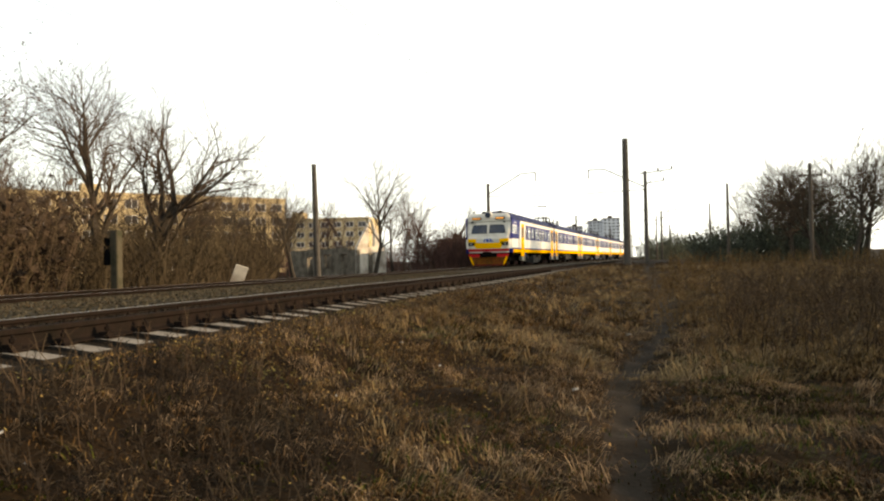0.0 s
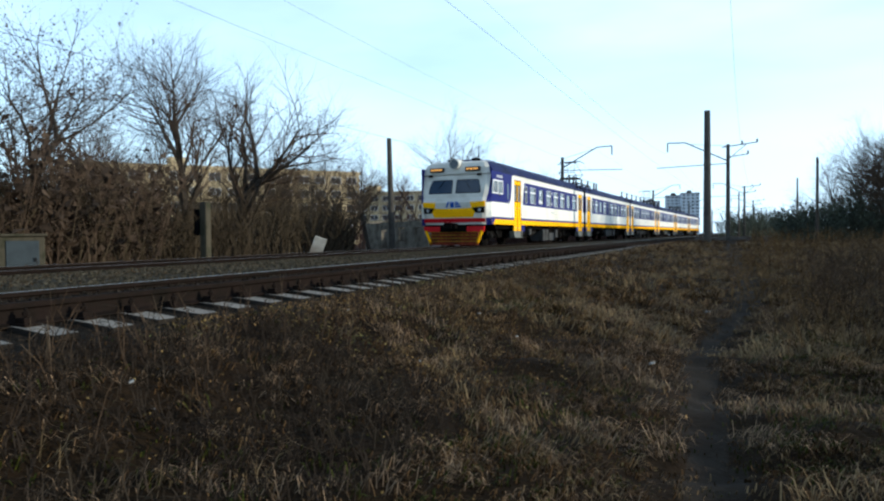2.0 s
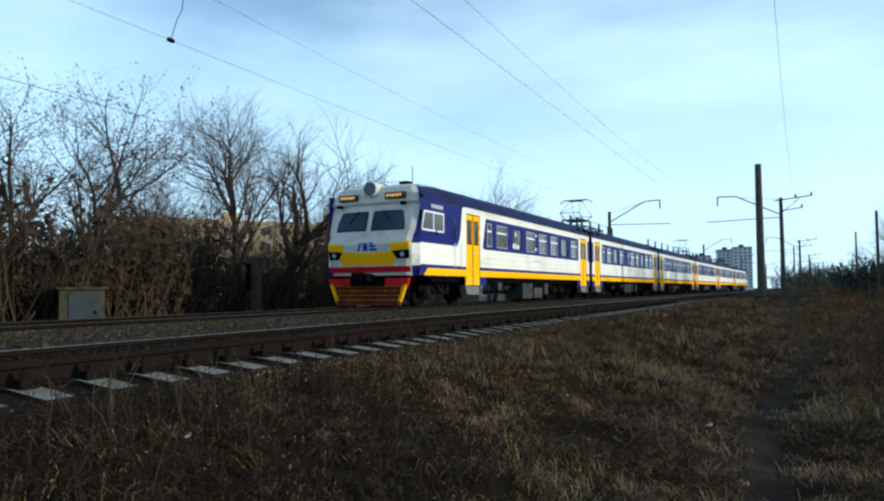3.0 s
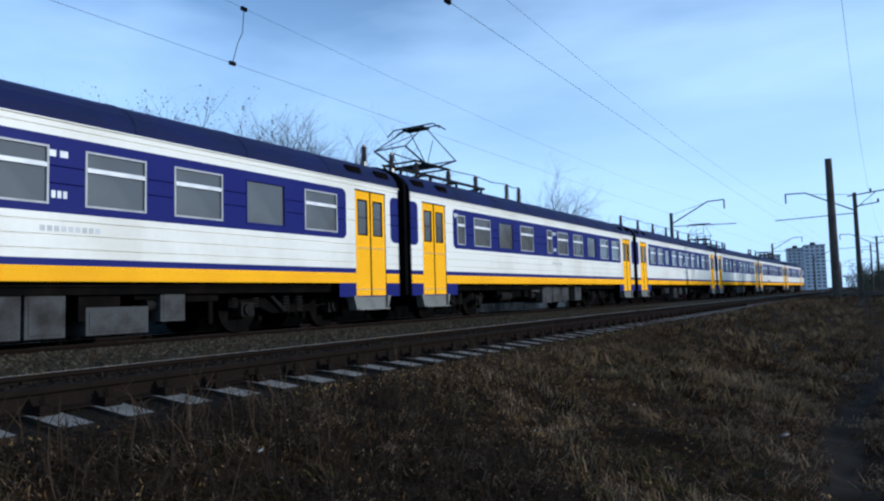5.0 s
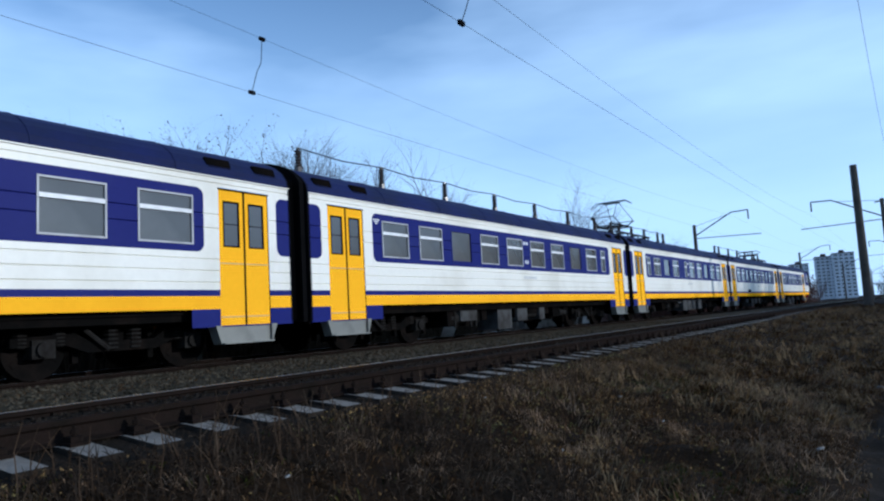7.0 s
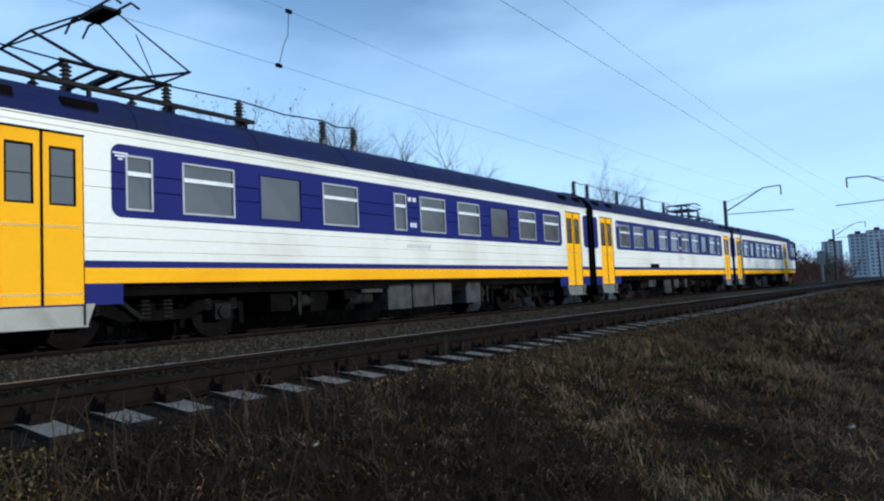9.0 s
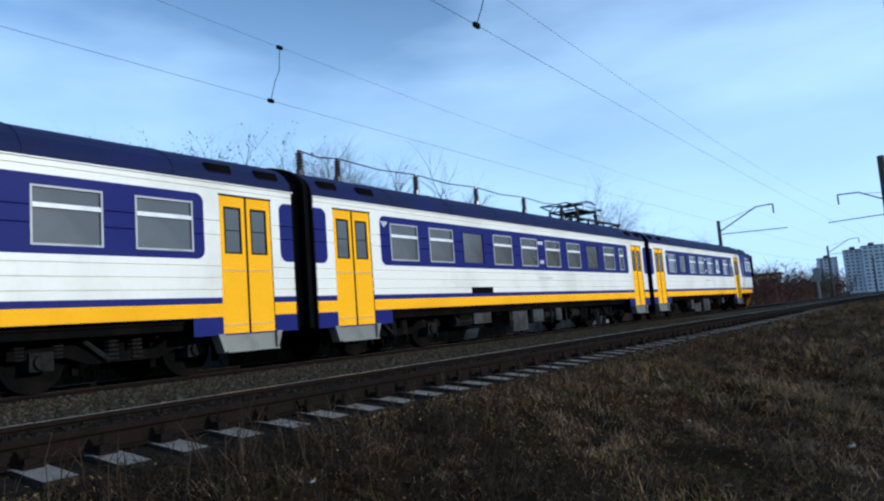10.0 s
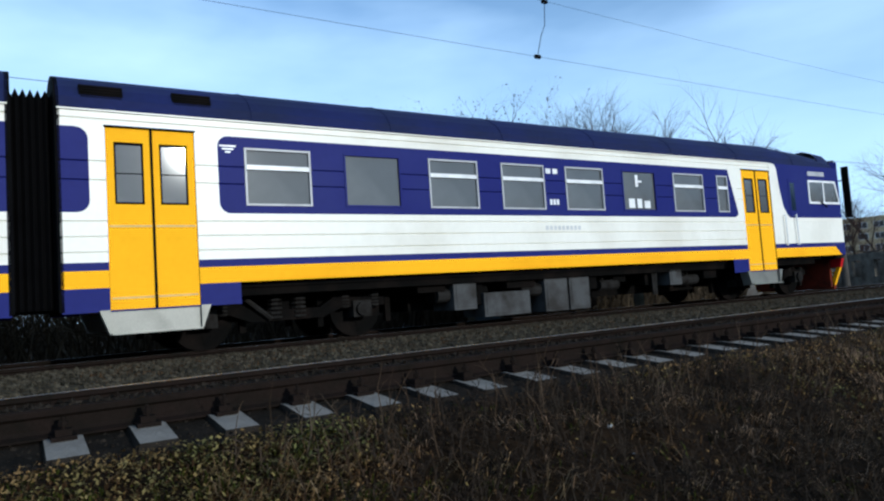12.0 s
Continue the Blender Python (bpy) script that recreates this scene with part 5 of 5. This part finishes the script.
def build_trackside():
    x, y = place(55.0, 20.8)
    b = tagged(new("relay_cabinet"), "small weathered concrete hut with a grey tin door", "cabinet")
    b.matrix_basis = pose(x, y, -0.62, 0, 0, 55)
    part("body", Shape().box(-0.55, 0.55, 0, 1.2, 0, 1.16), MOSSY, b, bevel=0.02)
    part("roof", Shape().box(-0.61, 0.61, -0.08, 1.3, 1.16, 1.23), MOSSY, b, bevel=0.02)
    d = part("door", Shape().box(-0.32, 0.42, -0.03, 0.0, 0.05, 1.05), TIN, b, "grey tin door", bevel=0.008)
    part("handle", Shape().box(0.30, 0.36, -0.06, -0.03, 0.5, 0.6), STEEL, d)
    x, y = place(42.4, 25)
    p = tagged(new("concrete_post"), "short thick concrete post with black wrapping", "post")
    p.matrix_basis = pose(x, y, -0.6)
    part("shaft", Shape().box(-0.15, 0.15, -0.13, 0.13, -0.2, 2.3), MOSSY, p, bevel=0.03)
    part("wrapping", Shape().tube([(-0.34, -0.05, 1.15), (-0.30, -0.05, 1.55), (-0.32, -0.05, 2.05)], [0.10, 0.12, 0.09], 8), BLACK, p, "black rubber wrapping")
    x, y = place(33.6, 30)
    w = tagged(part("broken_sign", Shape().box(-0.26, 0.26, -0.02, 0.02, -0.42, 0.42), PLASTER, bevel=0.004, at=pose(x, y, 0.05, 25, 20, 35)), "broken white board leaning in the bushes", "board")
    x, y = place(7.0, 100)
    q = tagged(new("signal_post"), "white painted signal post beside the line", "post")
    q.matrix_basis = pose(x, y, -0.5)
    part("shaft", Shape().box(-0.14, 0.14, -0.1, 0.1, 0, 4.4), PAPER, q, bevel=0.01)
    part("board", Shape().box(-0.45, 0.45, -0.13, -0.1, 2.6, 4.3), PAPER, q, bevel=0.01)
    for az, d, k in ((20.1, 9.0, 0.026), (6.1, 7.7, 0.05), (45.9, 4.45, 0.016), (47.5, 4.7, 0.022), (16.9, 7.8, 0.02), (25, 6.2, 0.018), (3.0, 4.0, 0.03), (31, 7.4, 0.018), (2.0, 13, 0.05)):
        x, y = place(az, d)
        s = Shape()
        rng = random.Random(int(az * 10))
        pts = [(k * math.cos(t) * rng.uniform(0.7, 1.3), k * 0.6 * math.sin(t) * rng.uniform(0.7, 1.3)) for t in (0, 1, 2, 3, 4, 5)]
        s.prism(pts, 0, k * 0.5, "z")
        tagged(part("litter", s, PAPER, bevel=k * 0.15, at=pose(x, y, soil(x, y) + 0.06, rng.uniform(-20, 20), rng.uniform(-20, 20), rng.uniform(0, 360))), "scrap of pale litter lying in dry grass", "litter", "scraps of litter")


build_trackside()


# ---------- bare trees ----------
class Wood:
    """Fast collector of thin tapered three- or more-sided branches."""

    def __init__(self):
        self.v, self.f = [], []

    def limb(self, pts, rad, sides=3):
        n = len(self.v)
        for i, p in enumerate(pts):
            d = (pts[min(i + 1, len(pts) - 1)] - pts[max(i - 1, 0)])
            u = d.orthogonal().normalized()
            w = d.cross(u).normalized()
            for k in range(sides):
                a = 6.2832 * k / sides
                self.v.append(p + rad[i] * (u * math.cos(a) + w * math.sin(a)))
        for i in range(len(pts) - 1):
            for k in range(sides):
                k2 = (k + 1) % sides
                self.f.append((n + i * sides + k, n + i * sides + k2, n + (i + 1) * sides + k2, n + (i + 1) * sides + k))


def grow(rng, trunk, crown, p, d, length, radius, depth, plan, up):
    seg = 4 if depth < 2 else 3
    pts, rad = [p.copy()], [radius]
    q = p.copy()
    for i in range(seg):
        d = (d + Vector((rng.gauss(0, 0.13), rng.gauss(0, 0.13), rng.gauss(0, 0.08) + up))).normalized()
        q = q + d * (length / seg)
        pts.append(q.copy())
        rad.append(radius * (1 - 0.72 * (i + 1) / seg))
    (trunk if depth < 2 else crown).limb(pts, rad, 7 if depth == 0 else 5 if depth == 1 else 3)
    if depth >= len(plan):
        return
    n = plan[depth]
    for k in range(n):
        f = 0.28 + 0.72 * (k + rng.random()) / n if depth else 0.38 + 0.62 * (k + rng.random()) / n
        i = min(seg - 1, int(f * seg))
        base = pts[i].lerp(pts[i + 1], f * seg - i if f < 1 else 1)
        axis = (pts[i + 1] - pts[i]).normalized()
        side = axis.orthogonal().normalized()
        side.rotate(Matrix.Rotation(rng.uniform(0, 6.283), 3, axis))
        ang = rng.uniform(0.45, 0.95) if depth else rng.uniform(0.35, 0.85)
        nd = (axis * math.cos(ang) + side * math.sin(ang)).normalized()
        grow(rng, trunk, crown, base, nd, length * rng.uniform(0.5, 0.72) * (1.0 if depth else 0.95), radius * rng.uniform(0.30, 0.46) * (1.1 - 0.3 * f), depth + 1, plan, up)


def make_tree(seed, height, lean, plan, radius, up, label, leaves=0, twig=None):
    rng = random.Random(seed)
    trunk, crown = Wood(), Wood()
    grow(rng, trunk, crown, Vector((0, 0, -0.2)), Vector((lean[0], lean[1], 1)).normalized(), height * 0.62, radius, 0, plan, up)
    if leaves:
        pick = [rng.choice(crown.v) for _ in range(leaves)]
        for c in pick:
            n = len(crown.v)
            a = [Vector((rng.gauss(0, 0.034), rng.gauss(0, 0.034), rng.gauss(0, 0.03))) for _ in range(3)]
            crown.v += [c + q for q in a]
            crown.f.append((n, n + 1, n + 2))
    t = tagged(new("tree"), label, "tree", "bare trackside trees")
    part("trunk", quick("trunk", trunk.v, trunk.f, BARK), None, t)
    part("crown", quick("crown", crown.v, crown.f, twig or TWIG), None, t, "fine bare twigs")
    return t


def stand(t, az, d, turn=0, scale=1.0, z=None):
    x, y = place(az, d)
    t.matrix_basis = pose(x, y, (soil(x, y) if z is None else z) - 0.05, 0, 0, turn) @ Matrix.Diagonal((scale, scale, scale, 1))
    return t


def again(t, az, d, turn, scale):
    x, y = place(az, d)
    c = copy_thing(t, pose(x, y, soil(x, y) - 0.05, 0, 0, turn))
    c.scale = (scale, scale, scale)
    return c


def build_trees():

    linden = stand(make_tree(11, 10.9, (0.04, 0), (13, 8, 7, 5), 0.34, 0.075, "tall bare tree with a dense upright crown"), 43.4, 39)
    left = stand(make_tree(5, 8.6, (-0.18, 0.1), (10, 7, 6, 5), 0.24, 0.03, "bare tree leaning out of the thicket"), 47.2, 34)
    fork = stand(make_tree(23, 9.2, (0.66, 0.1), (8, 7, 6, 5), 0.40, 0.07, "old tree leaning over with broken limbs"), 42.0, 35)
    seedy = stand(make_tree(31, 9.4, (0.1, 0), (10, 7, 6, 4), 0.24, 0.02, "bare tree with withered leaves still hanging", leaves=5200, twig=TWIG), 55.5, 30)
    slim = stand(make_tree(47, 8.2, (0.05, 0), (9, 5, 4, 3), 0.09, 0.06, "slim young bare tree"), 34.3, 43)
    ivy = stand(make_tree(53, 7.0, (0.02, 0), (8, 6, 5, 4), 0.16, 0.03, "small dark tree beside the ruined house"), 29.2, 44)
    behind = stand(make_tree(67, 9.0, (0, 0), (12, 8, 6, 5), 0.20, 0.07, "bare tree standing over the ruined house"), 22.9, 52)
    ruddy = stand(make_tree(71, 7.2, (0, 0), (9, 6, 5, 4), 0.14, 0.04, "reddish bushy bare tree", twig=REDTWIG), 20.4, 56)
    for t, az, d, turn, sc in (
            (ruddy, 24.8, 76, 70, 1.3), (ruddy, 26.8, 78, 200, 1.2), (ruddy, 17.8, 62, 120, 0.9), (ruddy, 15.6, 70, 30, 0.85), (slim, 36.5, 46, 80, 0.95), (slim, 31.5, 50, 160, 0.9), (slim, 38.0, 50, 10, 1.0),
            (ivy, 33.0, 56, 90, 1.0), (ivy, 50.5, 40, 200, 1.05), (seedy, 59.5, 29, 130, 0.95), (seedy, 64.0, 30, 40, 0.66), (left, 52.5, 42, 150, 0.9), (left, 58.0, 38, 60, 0.9), (linden, 62.0, 46, 100, 0.75), (left, 76.0, 34, 20, 0.8), (ivy, 82.0, 30, 120, 1.0), (seedy, 72.0, 30, 10, 0.6), (ivy, 90.0, 32, 40, 1.0),
            (left, 68.0, 36, 250, 0.7), (ivy, 45.5, 47, 20, 1.1), (slim, 49.0, 30, 220, 0.8), (behind, 36.0, 62, 140, 0.9), (behind, 66.0, 52, 200, 0.8), (behind, 30.0, 78, 60, 1.0),
            (linden, -10.9, 78, 40, 0.75), (behind, -8.0, 84, 10, 0.80), (left, -6.6, 88, 80, 0.72), (behind, -12.8, 70, 100, 0.92), (linden, -14.5, 66, 180, 0.80), (ruddy, -5.2, 95, 20, 0.85), (ivy, -4.2, 98, 120, 0.75), (ruddy, -9.5, 74, 220, 1.0), (behind, -8.6, 70, 150, 0.95), (linden, -9.8, 62, 250, 0.72), (left, -11.8, 60, 20, 0.95), (behind, -13.8, 58, 300, 0.95), (ruddy, -12.6, 66, 60, 1.2), (ruddy, -7.4, 80, 110, 1.1), (left, -16.0, 56, 130, 1.0),
            (slim, 33.5, 58, 40, 1.2), (slim, 39.8, 55, 100, 1.15), (ivy, 36.0, 52, 10, 1.15), (ivy, 41.0, 60, 260, 1.2), (slim, 46.5, 52, 300, 1.1), (ivy, 31.0, 66, 140, 1.2), (ruddy, 28.5, 74, 300, 1.1),
            (ruddy, 19.4, 66, 200, 1.15), (ruddy, 17.0, 74, 280, 1.15), (ivy, 21.4, 70, 60, 1.2), (ruddy, 15.2, 82, 340, 1.1), (ruddy, 9.5, 150, 20, 1.0), (ruddy, 11.3, 130, 90, 0.95), (ivy, 13.6, 110, 60, 1.0), (ruddy, 8.2, 170, 150, 1.1), (ivy, 7.4, 160, 150, 1.0), (ruddy, 14.8, 96, 240, 0.9), (ivy, 18.6, 85, 10, 0.95)):
        again(t, az, d, turn, sc)


build_trees()


# ---------- thickets, weeds and grass ----------
def thicket(name, seed, n, where, height, mat, label, side_twigs=5, r=0.012, leaf=0.0):
    """Tangled bare stems; where(rng) gives a bearing and a distance."""
    rng = random.Random(seed)
    w = Wood()
    for _ in range(n):
        az, d = where(rng)
        x, y = place(az, d)
        h = height(az, d, rng)
        if -14.6 < x - bend(y) < -4.6:
            continue
        p = Vector((x, y, soil(x, y) - 0.05))
        dirn = Vector((rng.gauss(0, 0.25), rng.gauss(0, 0.25), 1)).normalized()
        pts = [p]
        for i in range(3):
            dirn = (dirn + Vector((rng.gauss(0, 0.16), rng.gauss(0, 0.16), 0))).normalized()
            pts.append(pts[-1] + dirn * h / 3)
        w.limb(pts, [r * 1.5, r * 1.2, r * 0.9, r * 0.4])
        for _ in range(side_twigs):
            f = rng.uniform(0.25, 0.95) * 3
            i = min(2, int(f))
            b = pts[i].lerp(pts[i + 1], f - i)
            e = Vector((rng.gauss(0, 1), rng.gauss(0, 1), rng.uniform(0.1, 1.4))).normalized() * h * rng.uniform(0.15, 0.4)
            w.limb([b, b + e * 0.5 + Vector((0, 0, 0.03 * h)), b + e], [r * 0.8, r * 0.6, r * 0.3])
            if leaf and rng.random() < leaf:
                for _ in range(4):
                    k = len(w.v)
                    c = b + e * rng.random()
                    w.v += [c + Vector((rng.gauss(0, 0.10), rng.gauss(0, 0.10), rng.gauss(0, 0.10))) for _ in range(3)]
                    w.f.append((k, k + 1, k + 2))
    tagged(new(name, quick(name, w.v, w.f, mat)), label, "bushes", kind="stuff")


def dark_patch(x, y):
    """Where dark dead stalks replace most of the grass on the bank: 0 to 1."""
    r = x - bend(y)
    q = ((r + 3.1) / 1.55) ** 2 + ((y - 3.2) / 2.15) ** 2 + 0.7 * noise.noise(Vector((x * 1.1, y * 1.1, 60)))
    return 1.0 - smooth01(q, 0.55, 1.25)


def build_thickets():
    beyond = lambda lo, hi, near, deep: (lambda rng: (lambda az: (az, max(near, 18.0 / max(0.12, math.sin(radians(az)))) + deep * rng.random() ** 1.4))(rng.uniform(lo, hi)))
    thicket("thicket", 1, 3200, beyond(31, 98, 18, 20), lambda a, d, g: g.uniform(1.6, 3.6), THICKET, "tangled brown thicket of bare stems beyond the tracks", 6, 0.014)
    thicket("thicket", 2, 1300, lambda g: (lambda a: (a, (73 if 20.5 < a < 32.5 else 50) + 22 * g.random()))(g.uniform(14, 36)), lambda a, d, g: g.uniform(1.8, 4.4), REDTWIG, "reddish bare bushes along the far side of the line", 6, 0.016)
    thicket("thicket", 10, 1500, lambda g: (g.uniform(31, 56), g.uniform(46, 66)), lambda a, d, g: g.uniform(3.0, 7.2), THICKET, "pale saplings in front of the flats", 6, 0.014)
    thicket("thicket", 3, 600, beyond(46, 66, 22, 12), lambda a, d, g: g.uniform(2.0, 4.6), TWIG, "taller dark bushes with withered leaves", 6, 0.016, leaf=0.6)
    thicket("thicket", 4, 1100, lambda g: (g.uniform(-14.5, -2.8), g.uniform(62, 96)), lambda a, d, g: g.uniform(1.2, 3.2) + max(0, (-a - 4) * 0.75) * g.random() ** 1.5, DARKLEAF, "dark wooded slope beyond the weeds", 6, 0.025, leaf=0.55)
    thicket("thicket", 5, 1500, lambda g: (g.uniform(5, 18), g.uniform(78, 170)), lambda a, d, g: g.uniform(2.5, 5.6), REDTWIG, "distant brown scrub along the bend", 5, 0.03, leaf=0.3)
    thicket("thicket", 6, 420, lambda g: (g.uniform(-16, -1.0), g.uniform(34, 62)), lambda a, d, g: g.uniform(0.4, 1.1), GOLDWEED, "low brown scrub at the edge of the field", 5, 0.012)

    thicket("thicket", 11, 1200, lambda g: (g.uniform(-3, 2.2) if g.random() < 0.6 else g.uniform(6.4, 9), g.uniform(115, 190)), lambda a, d, g: g.uniform(2.0, 5.0), DARKLEAF, "far brown scrub at the end of the line", 5, 0.04, leaf=0.4)
    thicket("thicket", 12, 420, lambda g: (g.uniform(-24, -4.5), g.uniform(10, 22)), lambda a, d, g: g.uniform(0.6, 1.25), WEED, "dark brown shrubs beside the trail", 9, 0.006)

    def weeds_at(g):
        az = g.uniform(-20, 0.5)
        d = g.uniform(9, 34)
        return az - 3.0 * (d < 14), d
    thicket("dry_weeds", 7, 1300, weeds_at, lambda a, d, g: g.uniform(0.30, 0.75), GOLDWEED, "dry brown weeds standing beside the trail", 5, 0.005)

    rng = random.Random(8)
    spots = []
    for _ in range(520):
        y = rng.uniform(0.8, 16)
        x = -4.2 + abs(rng.gauss(0, 0.55)) + bend(y)
        spots.append((math.degrees(math.atan2(-x, y)), math.hypot(x, y)))
    it = iter(spots)
    thicket("dry_weeds", 9, 520, lambda g: next(it), lambda a, d, g: g.uniform(0.18, 0.5), WEED, "dead stalks along the top of the bank", 3, 0.0035)
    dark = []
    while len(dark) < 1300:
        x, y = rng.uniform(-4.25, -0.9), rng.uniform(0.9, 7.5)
        if rng.random() < dark_patch(x, y):
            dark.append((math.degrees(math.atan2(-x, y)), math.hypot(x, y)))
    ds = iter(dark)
    thicket("dry_weeds", 13, 1300, lambda g: next(ds), lambda a, d, g: g.uniform(0.08, 0.34), DARKWEED, "dark dead stalks where the grass is sparse", 6, 0.0038)
    # out of view: added so that the train windows reflect something dark
    thicket("thicket", 14, 2200, lambda g: (g.uniform(-165, -17), g.uniform(58, 88)), lambda a, d, g: g.uniform(5.0, 12.5), DARKLEAF, "unseen dark wood added for the train windows to reflect", 6, 0.03, leaf=0.6)


build_thickets()


def blades(name, seed, tufts, per, area, length, width, mat, label, keep, droop=0.0):
    """Tufts of blades, each a narrow bent strip, lying over in drifts; keep gives how tall they may stand there."""
    rng = np.random.default_rng(seed)
    v, f = [], []
    x0, x1, y0, y1 = area
    done = 0
    while done < tufts:
        y = y0 + (y1 - y0) * rng.random() ** 1.35
        x = rng.uniform(x0, x1) + bend(y)
        tall = keep(x, y, rng)
        if tall <= 0:
            continue
        done += 1
        z = soil(x, y)
        lay = 5.0 * noise.noise(Vector((x * 0.7, y * 0.7, 30))) + rng.normal(0, 0.5)
        size = length * tall * rng.uniform(0.5, 1.4)
        spread = rng.uniform(0.03, 0.09)
        for _ in range(per):
            a = lay + rng.normal(0, 0.7)
            tilt = rng.uniform(0.75, 1.6) + droop * rng.random()
            ln = size * rng.uniform(0.6, 1.25)
            bx, by = x + rng.normal(0, spread), y + rng.normal(0, spread)
            dx, dy = math.cos(a), math.sin(a)
            wx, wy = -dy * width * rng.uniform(0.6, 1.3), dx * width
            h1, s1 = ln * 0.55 * math.cos(tilt * 0.7), ln * 0.55 * math.sin(tilt * 0.7)
            t2 = min(2.0, tilt * 1.5)
            h2, s2 = h1 + ln * 0.45 * math.cos(t2), s1 + ln * 0.45 * math.sin(t2)
            k = len(v)
            v += [(bx - wx, by - wy, z - 0.02), (bx + wx, by + wy, z - 0.02), (bx + dx * s1 - wx * 0.8, by + dy * s1 - wy * 0.8, z + max(0.01, h1)), (bx + dx * s1 + wx * 0.8, by + dy * s1 + wy * 0.8, z + max(0.01, h1)),
                  (bx + dx * s2, by + dy * s2, z + max(0.012, h2))]
            f += [(k, k + 1, k + 3, k + 2), (k + 2, k + 3, k + 4)]
    tagged(new(name, quick(name, v, f, mat)), label, "grass", kind="stuff")


def stature(x, y, rng):
    """How tall grass may stand: bare on the trail, low beside the sleepers."""
    r = x - bend(y)
    near = abs(x - trail_x(y))
    if near < 0.04 + 0.22 * rng.random() or r < -4.42:
        return 0.0
    if rng.random() < 0.7 * dark_patch(x, y):
        return 0.0
    return (0.35 if near < 0.4 else 1.0) * (0.30 + 0.70 * smooth01(r, -4.3, -3.7)) * (0.75 + 0.5 * noise.noise(Vector((x * 1.6, y * 1.6, 40))))


def greenish(x, y):
    return noise.noise(Vector((x * 0.45, y * 0.45, 20)))


def build_grass():
    near = (-4.4, 6.4, -4.5, 13.5)
    blades("grass", 1, 16500, 9, near, 0.12, 0.0050, STRAW, "matted dry brown grass on the bank", lambda x, y, r: stature(x, y, r) if greenish(x, y) < 0.28 + 0.3 * r.random() else 0)
    blades("grass", 2, 9500, 9, (-4.4, 6.4, -4.5, 11), 0.12, 0.0050, GREENGRASS, "olive green grass in damp patches", lambda x, y, r: stature(x, y, r) if greenish(x, y) > 0.05 + 0.3 * r.random() or y < 5.0 * r.random() else 0)
    blades("grass", 6, 2300, 12, near, 0.22, 0.0040, PALEGRASS, "bleached arching tussocks of grass", lambda x, y, r: stature(x, y, r) if noise.noise(Vector((x * 0.8, y * 0.8, 50))) > -0.05 else 0)
    clump = lambda x, y: noise.noise(Vector((x * 2.1, y * 2.1, 70))) + 0.6 * noise.noise(Vector((x * 0.6, y * 0.6, 75)))
    blades("grass", 8, 6800, 13, (-4.1, 6.4, -4.5, 14), 0.20, 0.0030, MATTED, "matted straw lying over in clumps", lambda x, y, r: r.uniform(0.6, 1.1) if clump(x, y) > 0.10 and r.random() > 0.55 * dark_patch(x, y) and abs(x - trail_x(y)) > 0.2 and x - bend(y) > -4.2 else 0, 0.45)
    blades("grass", 7, 5600, 9, (-4.4, 9, 9, 46), 0.30, 0.009, PALEGRASS, "golden dry grass further along the bank", stature)
    blades("grass", 3, 5500, 8, (-4.4, 12, 12, 60), 0.30, 0.011, STRAW, "pale dry grass along the verge", stature)
    blades("grass", 4, 3200, 7, (-18.0, -14.2, -4, 45), 0.25, 0.009, STRAW, "dry grass at the foot of the far bank", lambda x, y, r: 1.0)
    blades("grass", 5, 1800, 6, (-10.2, -7.2, 0.5, 30), 0.05, 0.004, STRAW, "sparse dead stems between the tracks", lambda x, y, r: 1.0)


build_grass()


def build_leaf_litter():
    """Fallen leaves scattered over the top of the bank and between tufts."""
    rng = np.random.default_rng(12)
    v, f = [], []
    for k in range(46000):
        y = -2 + 18 * rng.random() ** 1.4
        r = -4.35 + abs(rng.normal(0, 1.2))
        if k > 29000:
            y, r = rng.uniform(-3.5, 1.7), rng.uniform(-4.3, -1.6)
        x = r + bend(y)
        if rng.random() < 0.9 * dark_patch(x, y):
            continue
        z = soil(x, y) + rng.uniform(0.01, 0.07)
        a, k = rng.uniform(0, 6.283), rng.uniform(0.006, 0.016)
        u = np.array([math.cos(a), math.sin(a), rng.normal(0, 0.5)]) * k
        w = np.array([-math.sin(a), math.cos(a), rng.normal(0, 0.5)]) * k * 0.7
        c = np.array([x, y, z])
        n = len(v)
        v += [tuple(c - u), tuple(c - w * 0.9), tuple(c + u), tuple(c + w)]
        f += [(n, n + 1, n + 2), (n, n + 2, n + 3)]
    tagged(new("leaf_litter", quick("leaf_litter", v, f, LEAFLITTER)), "brown and olive fallen leaves on the bank", "leaves", kind="stuff")


build_leaf_litter()


motions()
